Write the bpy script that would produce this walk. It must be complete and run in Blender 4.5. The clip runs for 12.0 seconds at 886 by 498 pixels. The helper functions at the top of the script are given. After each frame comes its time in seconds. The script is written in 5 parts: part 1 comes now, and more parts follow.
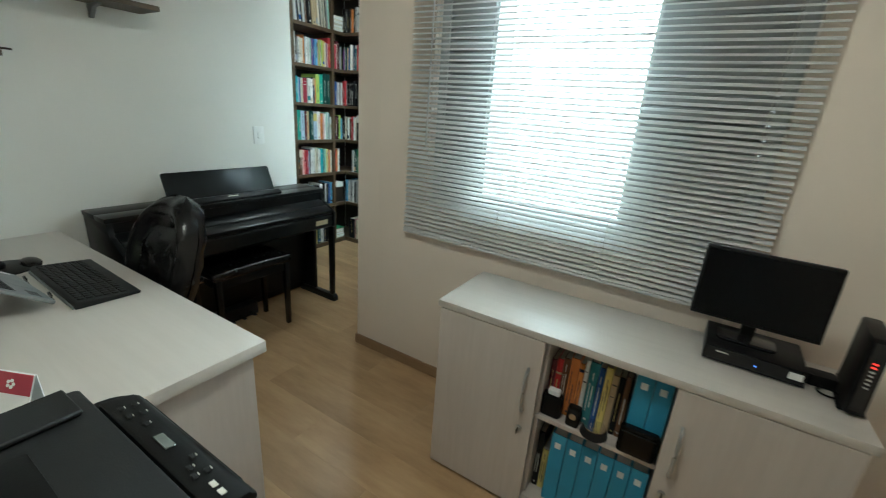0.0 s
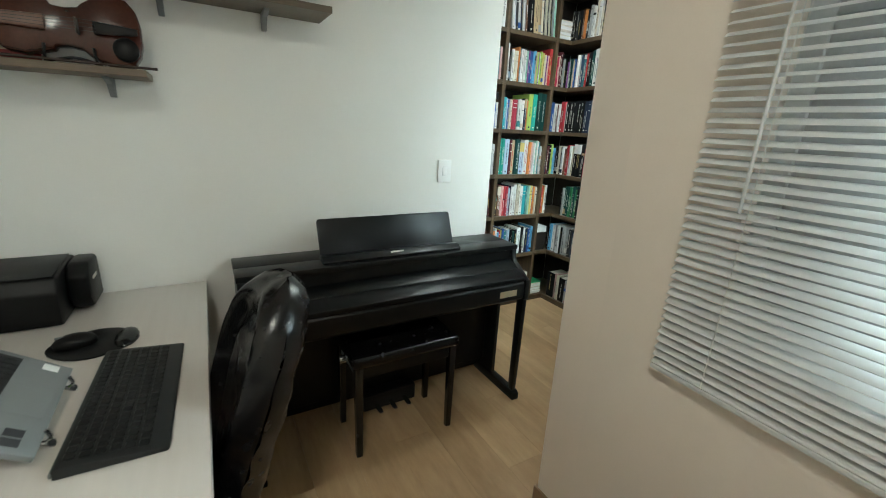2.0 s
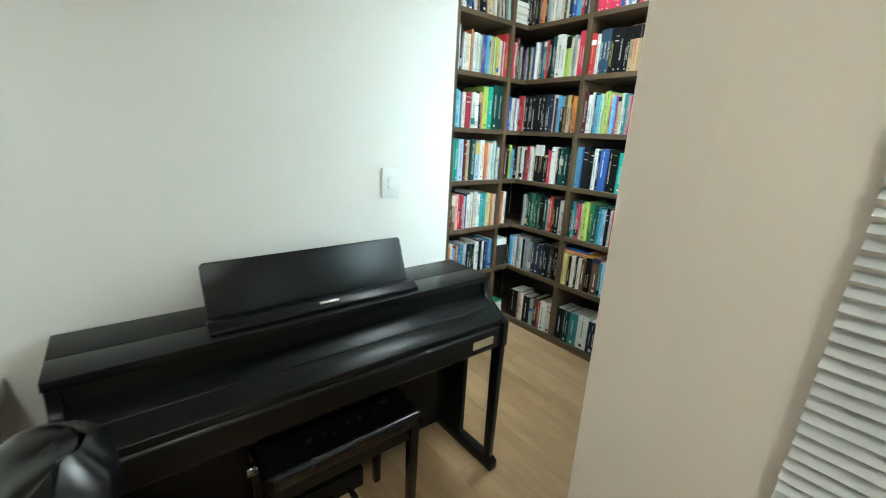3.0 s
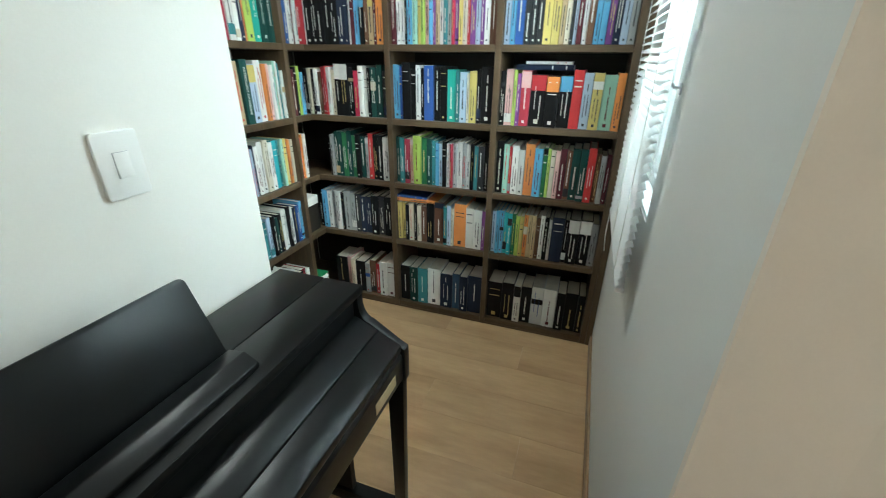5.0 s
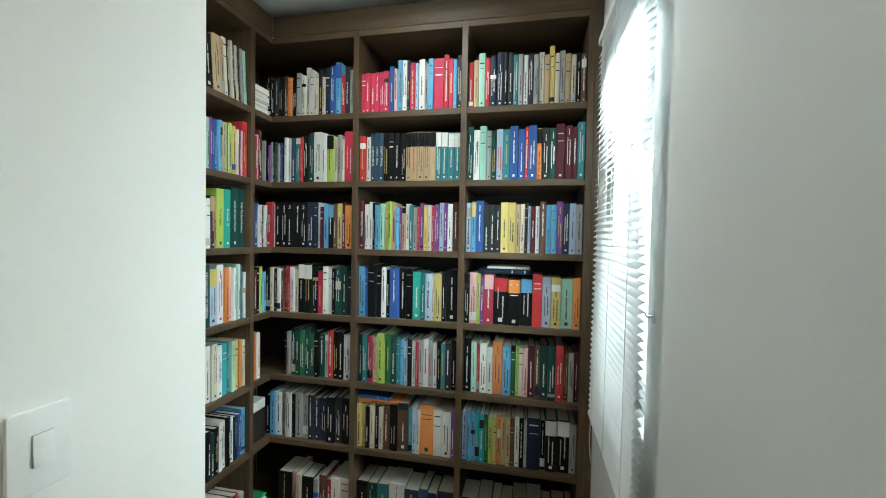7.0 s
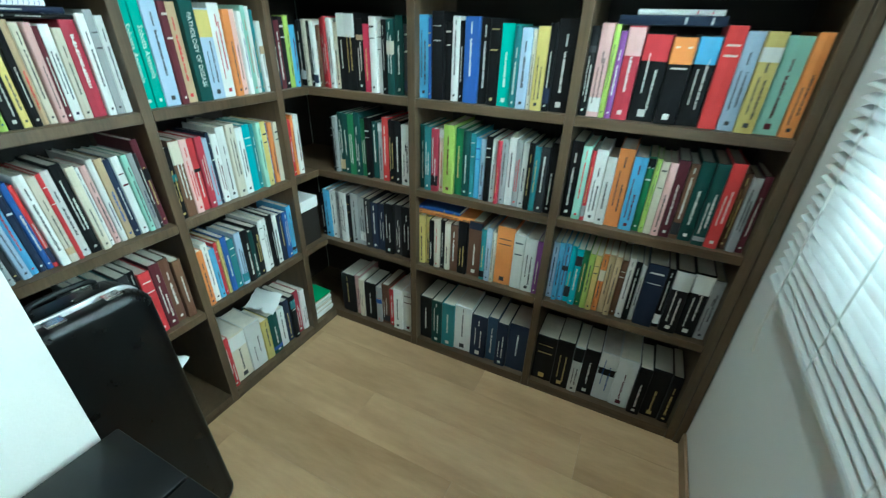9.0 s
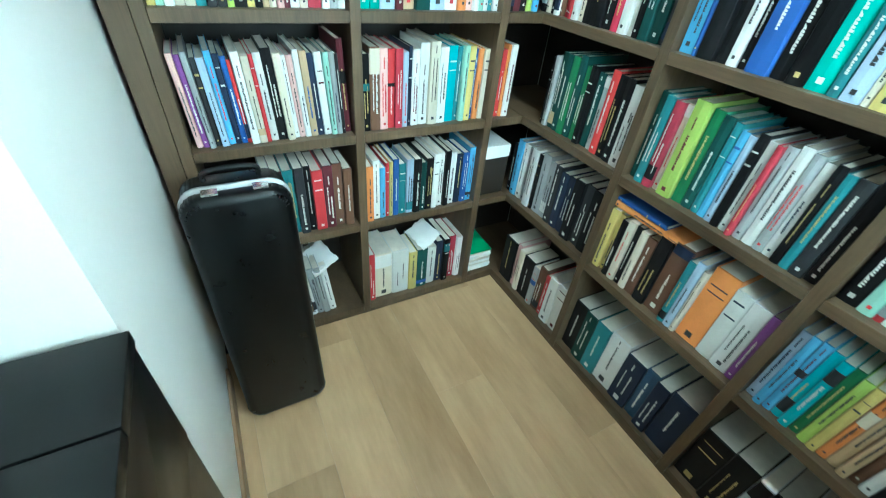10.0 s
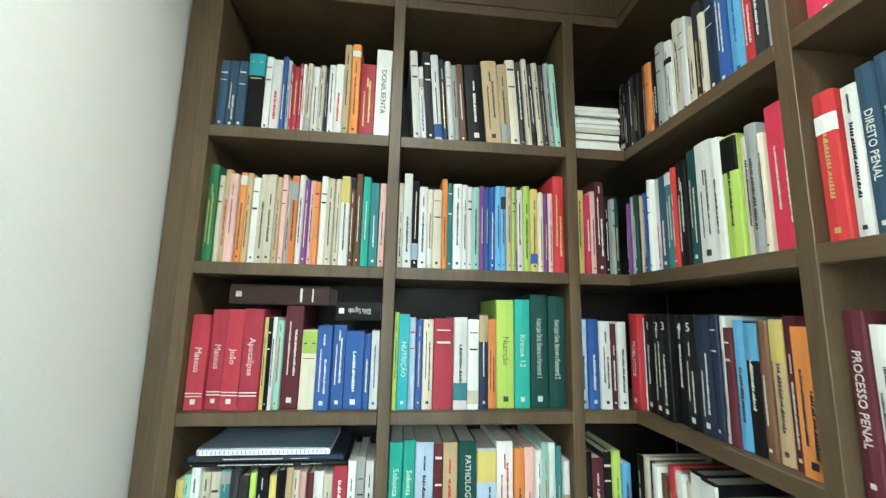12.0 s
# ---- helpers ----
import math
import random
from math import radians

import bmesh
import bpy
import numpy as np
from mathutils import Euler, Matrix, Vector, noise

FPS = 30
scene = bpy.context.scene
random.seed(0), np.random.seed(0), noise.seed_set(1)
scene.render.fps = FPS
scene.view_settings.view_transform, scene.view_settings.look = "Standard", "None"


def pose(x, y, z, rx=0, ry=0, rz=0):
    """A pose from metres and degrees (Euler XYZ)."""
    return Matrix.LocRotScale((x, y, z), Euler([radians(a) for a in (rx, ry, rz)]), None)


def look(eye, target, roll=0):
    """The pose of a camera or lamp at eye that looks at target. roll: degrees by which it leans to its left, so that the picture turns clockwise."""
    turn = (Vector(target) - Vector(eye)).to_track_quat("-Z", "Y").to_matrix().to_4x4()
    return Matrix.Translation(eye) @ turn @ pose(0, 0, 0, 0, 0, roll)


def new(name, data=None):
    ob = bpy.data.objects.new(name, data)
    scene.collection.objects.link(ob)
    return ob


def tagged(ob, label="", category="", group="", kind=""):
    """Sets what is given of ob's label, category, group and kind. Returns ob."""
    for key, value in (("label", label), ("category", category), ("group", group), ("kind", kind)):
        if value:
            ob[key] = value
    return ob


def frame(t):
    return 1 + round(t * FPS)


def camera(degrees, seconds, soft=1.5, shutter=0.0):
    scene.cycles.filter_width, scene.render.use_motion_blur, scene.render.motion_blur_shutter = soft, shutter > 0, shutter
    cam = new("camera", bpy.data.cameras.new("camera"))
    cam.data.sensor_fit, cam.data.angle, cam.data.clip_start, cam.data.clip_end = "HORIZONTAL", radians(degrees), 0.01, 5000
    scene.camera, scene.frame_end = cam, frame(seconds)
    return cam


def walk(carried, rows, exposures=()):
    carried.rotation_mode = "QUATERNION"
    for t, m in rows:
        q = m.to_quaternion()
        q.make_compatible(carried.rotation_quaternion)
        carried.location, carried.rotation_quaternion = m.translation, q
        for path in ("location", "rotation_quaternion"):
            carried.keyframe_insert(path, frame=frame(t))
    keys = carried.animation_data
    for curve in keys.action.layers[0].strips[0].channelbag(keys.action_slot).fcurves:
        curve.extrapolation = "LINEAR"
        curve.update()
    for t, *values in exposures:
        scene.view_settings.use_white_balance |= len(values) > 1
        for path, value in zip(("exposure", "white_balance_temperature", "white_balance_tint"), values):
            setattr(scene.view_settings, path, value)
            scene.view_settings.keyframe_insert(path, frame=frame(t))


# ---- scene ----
cam = camera(94.9, 12.0, soft=1.0, shutter=0.22)
PATH = [
    (0, (0.294, 0.245, 1.403), (-0.682, 1.874, 0.775), 4.2),
    (0.5, (0.201, 0.46, 1.396), (-1.143, 1.801, 0.766), 3.4),
    (1, (0.069, 0.609, 1.386), (-1.542, 1.658, 0.833), 3.5),
    (1.5, (-0.167, 0.743, 1.392), (-1.825, 1.706, 0.822), 3.6),
    (2, (-0.396, 0.914, 1.387), (-2.053, 1.882, 0.826), 2.9),
    (2.5, (-0.615, 1.048, 1.39), (-2.291, 1.977, 0.818), 3.0),
    (3, (-0.873, 1.15, 1.376), (-2.37, 2.357, 0.829), 2.8),
    (3.2, (-0.969, 1.184, 1.385), (-2.378, 2.487, 0.822), 1.8),
    (4.8, (-1.433, 1.491, 1.375), (-2.169, 3.188, 0.615), 2.8),
    (5, (-1.466, 1.487, 1.355), (-2.055, 3.202, 0.511), 0.7),
    (5.5, (-1.517, 1.477, 1.348), (-1.962, 3.217, 0.469), 0.6),
    (6, (-1.562, 1.51, 1.394), (-1.961, 3.386, 0.828), 1.5),
    (6.5, (-1.565, 1.523, 1.476), (-1.936, 3.482, 1.329), 1.3),
    (6.7, (-1.566, 1.526, 1.486), (-1.966, 3.484, 1.436), 1.1),
    (8.3, (-1.613, 1.863, 1.381), (-2.08, 3.755, 0.935), 0.6),
    (8.5, (-1.615, 1.953, 1.37), (-2.167, 3.777, 0.764), 0.8),
    (9, (-1.673, 2.132, 1.31), (-2.428, 3.709, 0.339), 1.7),
    (9.5, (-1.709, 2.282, 1.26), (-2.799, 3.495, 0.102), 3.4),
    (10, (-1.733, 2.423, 1.265), (-3.061, 3.232, 0.046), 6.2),
    (10.5, (-1.804, 2.513, 1.379), (-3.432, 3.328, 0.551), 3.7),
    (11, (-1.882, 2.583, 1.496), (-3.707, 3.318, 1.14), 3.7),
    (11.5, (-1.901, 2.678, 1.587), (-3.802, 3.295, 1.663), 1.6),
    (12, (-1.888, 2.803, 1.637), (-3.853, 3.006, 1.95), 1.2),
]
EXPOSURES = [(0.0, -0.17, 5750, -6), (0.5, -0.28, 5900, -5), (1.0, -0.26, 6050, -2), (2.0, 0.16, 6050, -2), (3.0, 0.56, 5850, -4), (5.0, 0.30, 6050, -1), (6.5, 0.02, 6150, 1), (8.5, -0.06, 5900, -6), (9.0, 0.40, 5350, -14), (9.5, 0.84, 5100, -18), (10.0, 0.84, 5200, -14), (10.5, 0.54, 5650, -1), (11.0, 0.46, 6050, 1), (11.5, 0.42, 6350, 0), (12.0, 0.44, 6250, -3)]
walk(cam, [(t, look(eye, target, roll)) for t, eye, target, roll in PATH], EXPOSURES)

# ---- world and light ----
world = bpy.data.worlds.new("world")
scene.world = world
world.use_nodes = True
wt = world.node_tree
sky = wt.nodes.new("ShaderNodeTexSky")
sky.sky_type, sky.sun_disc = "NISHITA", False
sky.sun_elevation, sky.sun_rotation = radians(48), radians(200)
wt.links.new(sky.outputs[0], wt.nodes["Background"].inputs[0])
wt.nodes["Background"].inputs[1].default_value = 0.12

sun = new("sun", bpy.data.lights.new("sun", "SUN"))
sun.data.energy, sun.data.angle, sun.data.color = 1.0, radians(12), (1.0, 0.96, 0.9)
sun.matrix_world = look((0, 0, 10), (1.2, 3.5, 0))


def window_light(name, eye, target, wide, high, watts):
    lamp = new(name, bpy.data.lights.new(name, "AREA"))
    lamp.data.shape, lamp.data.size, lamp.data.size_y = "RECTANGLE", wide, high
    lamp.data.energy, lamp.data.color = watts, (0.86, 0.98, 1.0)
    lamp.matrix_world = look(eye, target)
    return lamp


# daylight in the two window openings
window_light("daylight_office", (-0.28, 2.30, 1.55), (-0.28, 0.0, 1.40), 0.66, 1.15, 17)
window_light("daylight_niche", (-1.128, 2.835, 1.535), (-2.2, 2.835, 1.15), 0.42, 1.06, 33)
# the ceiling lamps of the office and of the book niche
for spot, size, watts, tint in (((-0.05, 0.55, 2.555), 0.26, 14.0, (1.0, 0.92, 0.81)), ((-2.05, 2.82, 2.575), 0.20, 11.8, (0.97, 0.99, 0.96))):
    bulb = new("ceiling_bulb", bpy.data.lights.new("ceiling_bulb", "AREA"))
    bulb.data.shape, bulb.data.size = "DISK", size
    bulb.data.energy, bulb.data.color = watts, tint
    bulb.matrix_world = look(spot, (spot[0], spot[1] + 0.001, 0))

# ---- materials ----
def nodes_of(name):
    m = bpy.data.materials.new(name)
    m.use_nodes = True
    t = m.node_tree
    return m, t, t.nodes["Principled BSDF"]


def math_node(t, op, a, b):
    n = t.nodes.new("ShaderNodeMath")
    n.operation = op
    for i, v in enumerate((a, b)):
        if isinstance(v, (int, float)):
            n.inputs[i].default_value = v
        else:
            t.links.new(v, n.inputs[i])
    return n.outputs[0]


def coords(t, stretch=(1, 1, 1), shifted=True):
    """Object coordinates at real size, shifted at random from object to object."""
    c = t.nodes.new("ShaderNodeTexCoord")
    mp = t.nodes.new("ShaderNodeMapping")
    mp.inputs["Scale"].default_value = stretch
    t.links.new(c.outputs["Object"], mp.inputs["Vector"])
    if shifted:
        info = t.nodes.new("ShaderNodeObjectInfo")
        comb = t.nodes.new("ShaderNodeCombineXYZ")
        for i, k in enumerate((17.0, 31.0, 23.0)):
            t.links.new(math_node(t, "MULTIPLY", info.outputs["Random"], k), comb.inputs[i])
        t.links.new(comb.outputs[0], mp.inputs["Location"])
    return mp.outputs[0]


def noise_of(t, vec, scale, detail=4.0, rough=0.55):
    n = t.nodes.new("ShaderNodeTexNoise")
    n.inputs["Scale"].default_value, n.inputs["Detail"].default_value, n.inputs["Roughness"].default_value = scale, detail, rough
    t.links.new(vec, n.inputs["Vector"])
    return n.outputs["Fac"]


def ramp_of(t, fac, stops):
    r = t.nodes.new("ShaderNodeValToRGB")
    e = r.color_ramp.elements
    while len(e) < len(stops):
        e.new(0.5)
    for el, (p, c) in zip(e, stops):
        el.position, el.color = p, (*c, 1)
    t.links.new(fac, r.inputs[0])
    return r.outputs[0]


def shade(c, k):
    return tuple(min(1.0, v * k) for v in c)


def surface(name, rgb, rough=0.5, vary=0.08, scale=6.0, fine=120.0, bump=0.05, metal=0.0, coat=0.0, random_tint=0.0, spec=0.5):
    """A plain surface with blotches at two scales and a fine relief."""
    m, t, p = nodes_of(name)
    v = coords(t)
    big, small = noise_of(t, v, scale), noise_of(t, v, fine, 2.0)
    mix = math_node(t, "ADD", math_node(t, "MULTIPLY", big, 0.7), math_node(t, "MULTIPLY", small, 0.3))
    col = ramp_of(t, mix, ((0.3, shade(rgb, 1 - vary)), (0.7, shade(rgb, 1 + vary))))
    if random_tint:
        hsv = t.nodes.new("ShaderNodeHueSaturation")
        info = t.nodes.new("ShaderNodeObjectInfo")
        t.links.new(math_node(t, "ADD", math_node(t, "MULTIPLY", info.outputs["Random"], 2 * random_tint), 1 - random_tint), hsv.inputs["Value"])
        t.links.new(math_node(t, "ADD", math_node(t, "MULTIPLY", info.outputs["Random"], 0.006), 0.497), hsv.inputs["Hue"])
        t.links.new(col, hsv.inputs["Color"])
        col = hsv.outputs[0]
    t.links.new(col, p.inputs["Base Color"])
    rr = t.nodes.new("ShaderNodeMapRange")
    rr.inputs["To Min"].default_value, rr.inputs["To Max"].default_value = max(0.03, rough - 0.08), min(1.0, rough + 0.08)
    t.links.new(big, rr.inputs[0])
    t.links.new(rr.outputs[0], p.inputs["Roughness"])
    p.inputs["Metallic"].default_value = metal
    p.inputs["Coat Weight"].default_value = coat
    p.inputs["Specular IOR Level"].default_value = spec
    if bump:
        b = t.nodes.new("ShaderNodeBump")
        b.inputs["Strength"].default_value, b.inputs["Distance"].default_value = bump, 0.002
        t.links.new(small, b.inputs["Height"])
        t.links.new(b.outputs[0], p.inputs["Normal"])
    return m


def wood(name, dark, light, along, rough=0.45, bump=0.08, tint=0.06, scale=9.0, contrast=1.0, fine_share=0.32, squash=0.07):
    """Grain along the axis 0, 1 or 2 of the object."""
    m, t, p = nodes_of(name)
    k = [1.0, 1.0, 1.0]
    k[along] = squash
    v = coords(t, tuple(k))
    warp = noise_of(t, v, scale, 6.0, 0.65)
    fine = noise_of(t, v, scale * 14, 3.0, 0.6)
    mix = math_node(t, "ADD", math_node(t, "MULTIPLY", warp, 1 - fine_share), math_node(t, "MULTIPLY", fine, fine_share))
    h = 0.22 / contrast
    col = ramp_of(t, mix, ((0.5 - h, dark), (0.5, shade(tuple((a + b) / 2 for a, b in zip(dark, light)), 1.0)), (0.5 + h, light)))
    info = t.nodes.new("ShaderNodeObjectInfo")
    hsv = t.nodes.new("ShaderNodeHueSaturation")
    t.links.new(math_node(t, "ADD", math_node(t, "MULTIPLY", info.outputs["Random"], 2 * tint), 1 - tint), hsv.inputs["Value"])
    t.links.new(col, hsv.inputs["Color"])
    t.links.new(hsv.outputs[0], p.inputs["Base Color"])
    rr = t.nodes.new("ShaderNodeMapRange")
    rr.inputs["To Min"].default_value, rr.inputs["To Max"].default_value = rough - 0.07, rough + 0.1
    t.links.new(warp, rr.inputs[0])
    t.links.new(rr.outputs[0], p.inputs["Roughness"])
    b = t.nodes.new("ShaderNodeBump")
    b.inputs["Strength"].default_value, b.inputs["Distance"].default_value = bump, 0.002
    t.links.new(fine, b.inputs["Height"])
    t.links.new(b.outputs[0], p.inputs["Normal"])
    return m


def glow(name, rgb, strength):
    m, t, p = nodes_of(name)
    p.inputs["Base Color"].default_value = (*rgb, 1)
    p.inputs["Emission Color"].default_value = (*rgb, 1)
    p.inputs["Emission Strength"].default_value = strength
    return m


def glass(name):
    m, t, p = nodes_of(name)
    p.inputs["Base Color"].default_value = (0.97, 0.99, 1.0, 1)
    p.inputs["Transmission Weight"].default_value, p.inputs["Roughness"].default_value, p.inputs["IOR"].default_value = 1.0, 0.0, 1.1
    return m


M_WALL = surface("wall_paint_white", (0.80, 0.79, 0.75), 0.75, 0.03, 2.0, 260.0, 0.10)
M_BEIGE = surface("wall_paint_beige", (0.84, 0.755, 0.670), 0.75, 0.03, 2.0, 260.0, 0.10)
M_GREYWALL = surface("wall_paint_grey_white", (0.76, 0.76, 0.74), 0.75, 0.03, 2.0, 260.0, 0.10)
M_CEIL = surface("ceiling_paint", (0.82, 0.82, 0.80), 0.85, 0.02, 1.5, 200.0, 0.05)
M_FLOOR = wood("oak_laminate", (0.325, 0.200, 0.096), (0.600, 0.410, 0.228), 0, 0.33, 0.03, 0.05, 3.6, 1.3, 0.14, 0.2)
M_SKIRT = wood("skirting_wood", (0.27, 0.165, 0.09), (0.40, 0.27, 0.16), 0, 0.42, 0.05)
M_PALE = wood("pale_maple_laminate", (0.47, 0.425, 0.385), (0.605, 0.562, 0.520), 0, 0.30, 0.03, 0.02, 3.5, 0.7)
M_PALE_Z = wood("pale_maple_laminate_upright", (0.45, 0.398, 0.362), (0.610, 0.556, 0.515), 2, 0.42, 0.03, 0.02, 5.0, 0.7)
M_SHELF = wood("dark_walnut_laminate", (0.040, 0.025, 0.012), (0.138, 0.089, 0.047), 0, 0.5, 0.10, 0.05, 12.0)
M_SHELF_Z = wood("dark_walnut_laminate_upright", (0.040, 0.025, 0.012), (0.138, 0.089, 0.047), 2, 0.5, 0.10, 0.05, 12.0)
# shade behind the books put into the colour, darker than the walnut boards
M_SHELFBACK = surface("walnut_back_shaded", (0.016, 0.011, 0.007), 0.6, 0.15, 8.0, 90.0, 0.05)
M_GREYOAK = wood("grey_brown_oak_board", (0.085, 0.063, 0.045), (0.19, 0.145, 0.105), 1, 0.5, 0.10, 0.05, 12.0)
M_PIANO = surface("satin_black_piano", (0.0030, 0.0036, 0.0040), 0.32, 0.15, 9.0, 300.0, 0.03, spec=0.28)
M_PIANO_GLOSS = surface("semi_gloss_black", (0.004, 0.004, 0.0045), 0.24, 0.10, 9.0, 300.0, 0.02)
M_GROOVE = surface("dark_groove", (0.004, 0.004, 0.004), 0.7, 0.1, 9.0, 100.0, 0.0)
M_LEATHER = surface("black_leather", (0.004, 0.004, 0.0045), 0.25, 0.25, 25.0, 380.0, 0.06, spec=0.38)
M_BLACK = surface("black_plastic", (0.004, 0.0042, 0.0045), 0.42, 0.12, 15.0, 350.0, 0.10, spec=0.22)
M_CHARCOAL = surface("charcoal_plastic", (0.011, 0.0115, 0.012), 0.5, 0.10, 15.0, 350.0, 0.12, spec=0.35)
M_GLOSSBLACK = surface("gloss_black_plastic", (0.008, 0.008, 0.009), 0.12, 0.1, 10.0, 200.0, 0.0)
M_SCREEN = surface("dark_screen", (0.002, 0.0022, 0.0025), 0.20, 0.05, 4.0, 60.0, 0.0, spec=0.2)
M_CHROME = surface("chrome", (0.75, 0.75, 0.76), 0.18, 0.05, 20.0, 200.0, 0.0, 1.0)
M_ALU = surface("brushed_aluminium", (0.52, 0.53, 0.54), 0.38, 0.06, 20.0, 300.0, 0.05, 0.85)
M_SILVER = surface("silver_grey_plastic", (0.21, 0.22, 0.225), 0.42, 0.05, 12.0, 300.0, 0.08, 0.3)
M_BRASS = surface("pale_brass_plate", (0.62, 0.54, 0.36), 0.38, 0.08, 20.0, 200.0, 0.03, 0.5)
M_SLAT = surface("white_enamelled_slat", (0.66, 0.67, 0.67), 0.38, 0.04, 5.0, 80.0, 0.02)
M_CORD = surface("white_cord", (0.70, 0.69, 0.65), 0.8, 0.08, 40.0, 300.0, 0.1)
M_WHITE = surface("white_plastic", (0.80, 0.80, 0.78), 0.35, 0.03, 10.0, 200.0, 0.02)
M_PAPER = surface("white_paper", (0.78, 0.78, 0.76), 0.85, 0.05, 15.0, 200.0, 0.08)
M_CREAM = surface("cream_paper", (0.62, 0.55, 0.42), 0.8, 0.08, 12.0, 200.0, 0.05)
M_INKGREY = surface("grey_print", (0.28, 0.25, 0.20), 0.6, 0.05, 20.0, 100.0, 0.0)
M_PAGES = surface("cream_page_block", (0.66, 0.61, 0.52), 0.9, 0.12, 30.0, 420.0, 0.25, random_tint=0.15)
M_WINFRAME = surface("grey_white_window_frame", (0.60, 0.61, 0.61), 0.4, 0.04, 6.0, 150.0, 0.02)
M_SHUTTER = surface("grey_metal_shutter", (0.42, 0.43, 0.44), 0.5, 0.1, 6.0, 150.0, 0.04)
M_GROUND = surface("outside_concrete", (0.32, 0.31, 0.29), 0.9, 0.15, 1.0, 40.0, 0.2)
M_GLASS = glass("window_glass")
M_RUBBER = surface("black_rubber", (0.015, 0.015, 0.015), 0.7, 0.1, 20.0, 200.0, 0.1)

# book cloth and card colours, by a letter
CLOTH = {
    "k": (0.008, 0.008, 0.009), "K": (0.032, 0.033, 0.036), "w": (0.66, 0.66, 0.63), "i": (0.60, 0.54, 0.41),
    "g": (0.33, 0.34, 0.34), "n": (0.020, 0.030, 0.062), "b": (0.028, 0.095, 0.33), "s": (0.10, 0.36, 0.62),
    "c": (0.02, 0.36, 0.42), "t": (0.035, 0.20, 0.22), "T": (0.010, 0.060, 0.052), "G": (0.025, 0.17, 0.06),
    "l": (0.36, 0.50, 0.06), "y": (0.62, 0.49, 0.11), "o": (0.70, 0.22, 0.03), "r": (0.52, 0.022, 0.030),
    "m": (0.105, 0.018, 0.028), "p": (0.58, 0.018, 0.075), "v": (0.19, 0.055, 0.25), "B": (0.14, 0.065, 0.035),
    "d": (0.48, 0.34, 0.18), "P": (0.66, 0.38, 0.35), "M": (0.30, 0.56, 0.44), "L": (0.36, 0.46, 0.60), "R": (0.37, 0.022, 0.048), "S": (0.036, 0.078, 0.135), "E": (0.015, 0.36, 0.28), "D": (0.050, 0.026, 0.021),
}


def muted(c, k=0.87):
    g = 0.3 * c[0] + 0.6 * c[1] + 0.1 * c[2]
    return tuple(g + (v - g) * k for v in c)


M_CLOTH = {k: surface("book_cover_" + str(i), muted(c), 0.46, 0.07, 14.0, 260.0, 0.05, random_tint=0.14, spec=0.14) for i, (k, c) in enumerate(CLOTH.items())}
M_INKLIGHT = surface("pale_print", (0.66, 0.64, 0.58), 0.5, 0.05, 20.0, 100.0, 0.0)
M_INKDARK = surface("dark_print", (0.03, 0.03, 0.035), 0.5, 0.05, 20.0, 100.0, 0.0)
M_INKGOLD = surface("gold_print", (0.55, 0.42, 0.16), 0.4, 0.05, 20.0, 100.0, 0.0, 0.4)

# ---- shape helpers ----
def box(bm, x0, x1, y0, y1, z0, z1, bev=0.0, seg=1):
    made = bmesh.ops.create_cube(bm, size=1.0, matrix=Matrix.LocRotScale(((x0 + x1) / 2, (y0 + y1) / 2, (z0 + z1) / 2), None, (abs(x1 - x0), abs(y1 - y0), abs(z1 - z0))))
    if bev:
        edges = list({e for v in made["verts"] for e in v.link_edges})
        bmesh.ops.bevel(bm, geom=edges, offset=bev, segments=seg, profile=0.5, affect="EDGES")
    return bm


def cyl(bm, p0, p1, r, r2=None, seg=14):
    p0, p1 = Vector(p0), Vector(p1)
    d = p1 - p0
    m = Matrix.Translation((p0 + p1) / 2) @ d.to_track_quat("Z", "Y").to_matrix().to_4x4()
    bmesh.ops.create_cone(bm, cap_ends=True, segments=seg, radius1=r, radius2=r if r2 is None else r2, depth=d.length, matrix=m)
    return bm


def ball(bm, c, rx, ry=None, rz=None, seg=14):
    ry, rz = ry or rx, rz or rx
    bmesh.ops.create_uvsphere(bm, u_segments=seg, v_segments=seg // 2 + 1, radius=1.0, matrix=Matrix.LocRotScale(c, None, (rx, ry, rz)))
    return bm


def tube(bm, pts, r, seg=8):
    """A round bar along a smooth line through pts."""
    pts = [Vector(p) for p in pts]
    line = []
    n = len(pts)
    for i in range(n - 1):
        a, b, c, d = pts[max(i - 1, 0)], pts[i], pts[i + 1], pts[min(i + 2, n - 1)]
        for k in range(6):
            s = k / 6
            line.append(0.5 * ((2 * b) + (c - a) * s + (2 * a - 5 * b + 4 * c - d) * s * s + (3 * b - a - 3 * c + d) * s ** 3))
    line.append(pts[-1])
    rings = []
    for i, p in enumerate(line):
        d = (line[min(i + 1, len(line) - 1)] - line[max(i - 1, 0)]).normalized()
        q = d.to_track_quat("Z", "Y")
        rings.append([bm.verts.new(p + q @ Vector((r * math.cos(a), r * math.sin(a), 0))) for a in [k * math.tau / seg for k in range(seg)]])
    for a, b in zip(rings, rings[1:]):
        for k in range(seg):
            bm.faces.new((a[k], a[(k + 1) % seg], b[(k + 1) % seg], b[k]))
    bm.faces.new(rings[0][::-1]), bm.faces.new(rings[-1])
    return bm


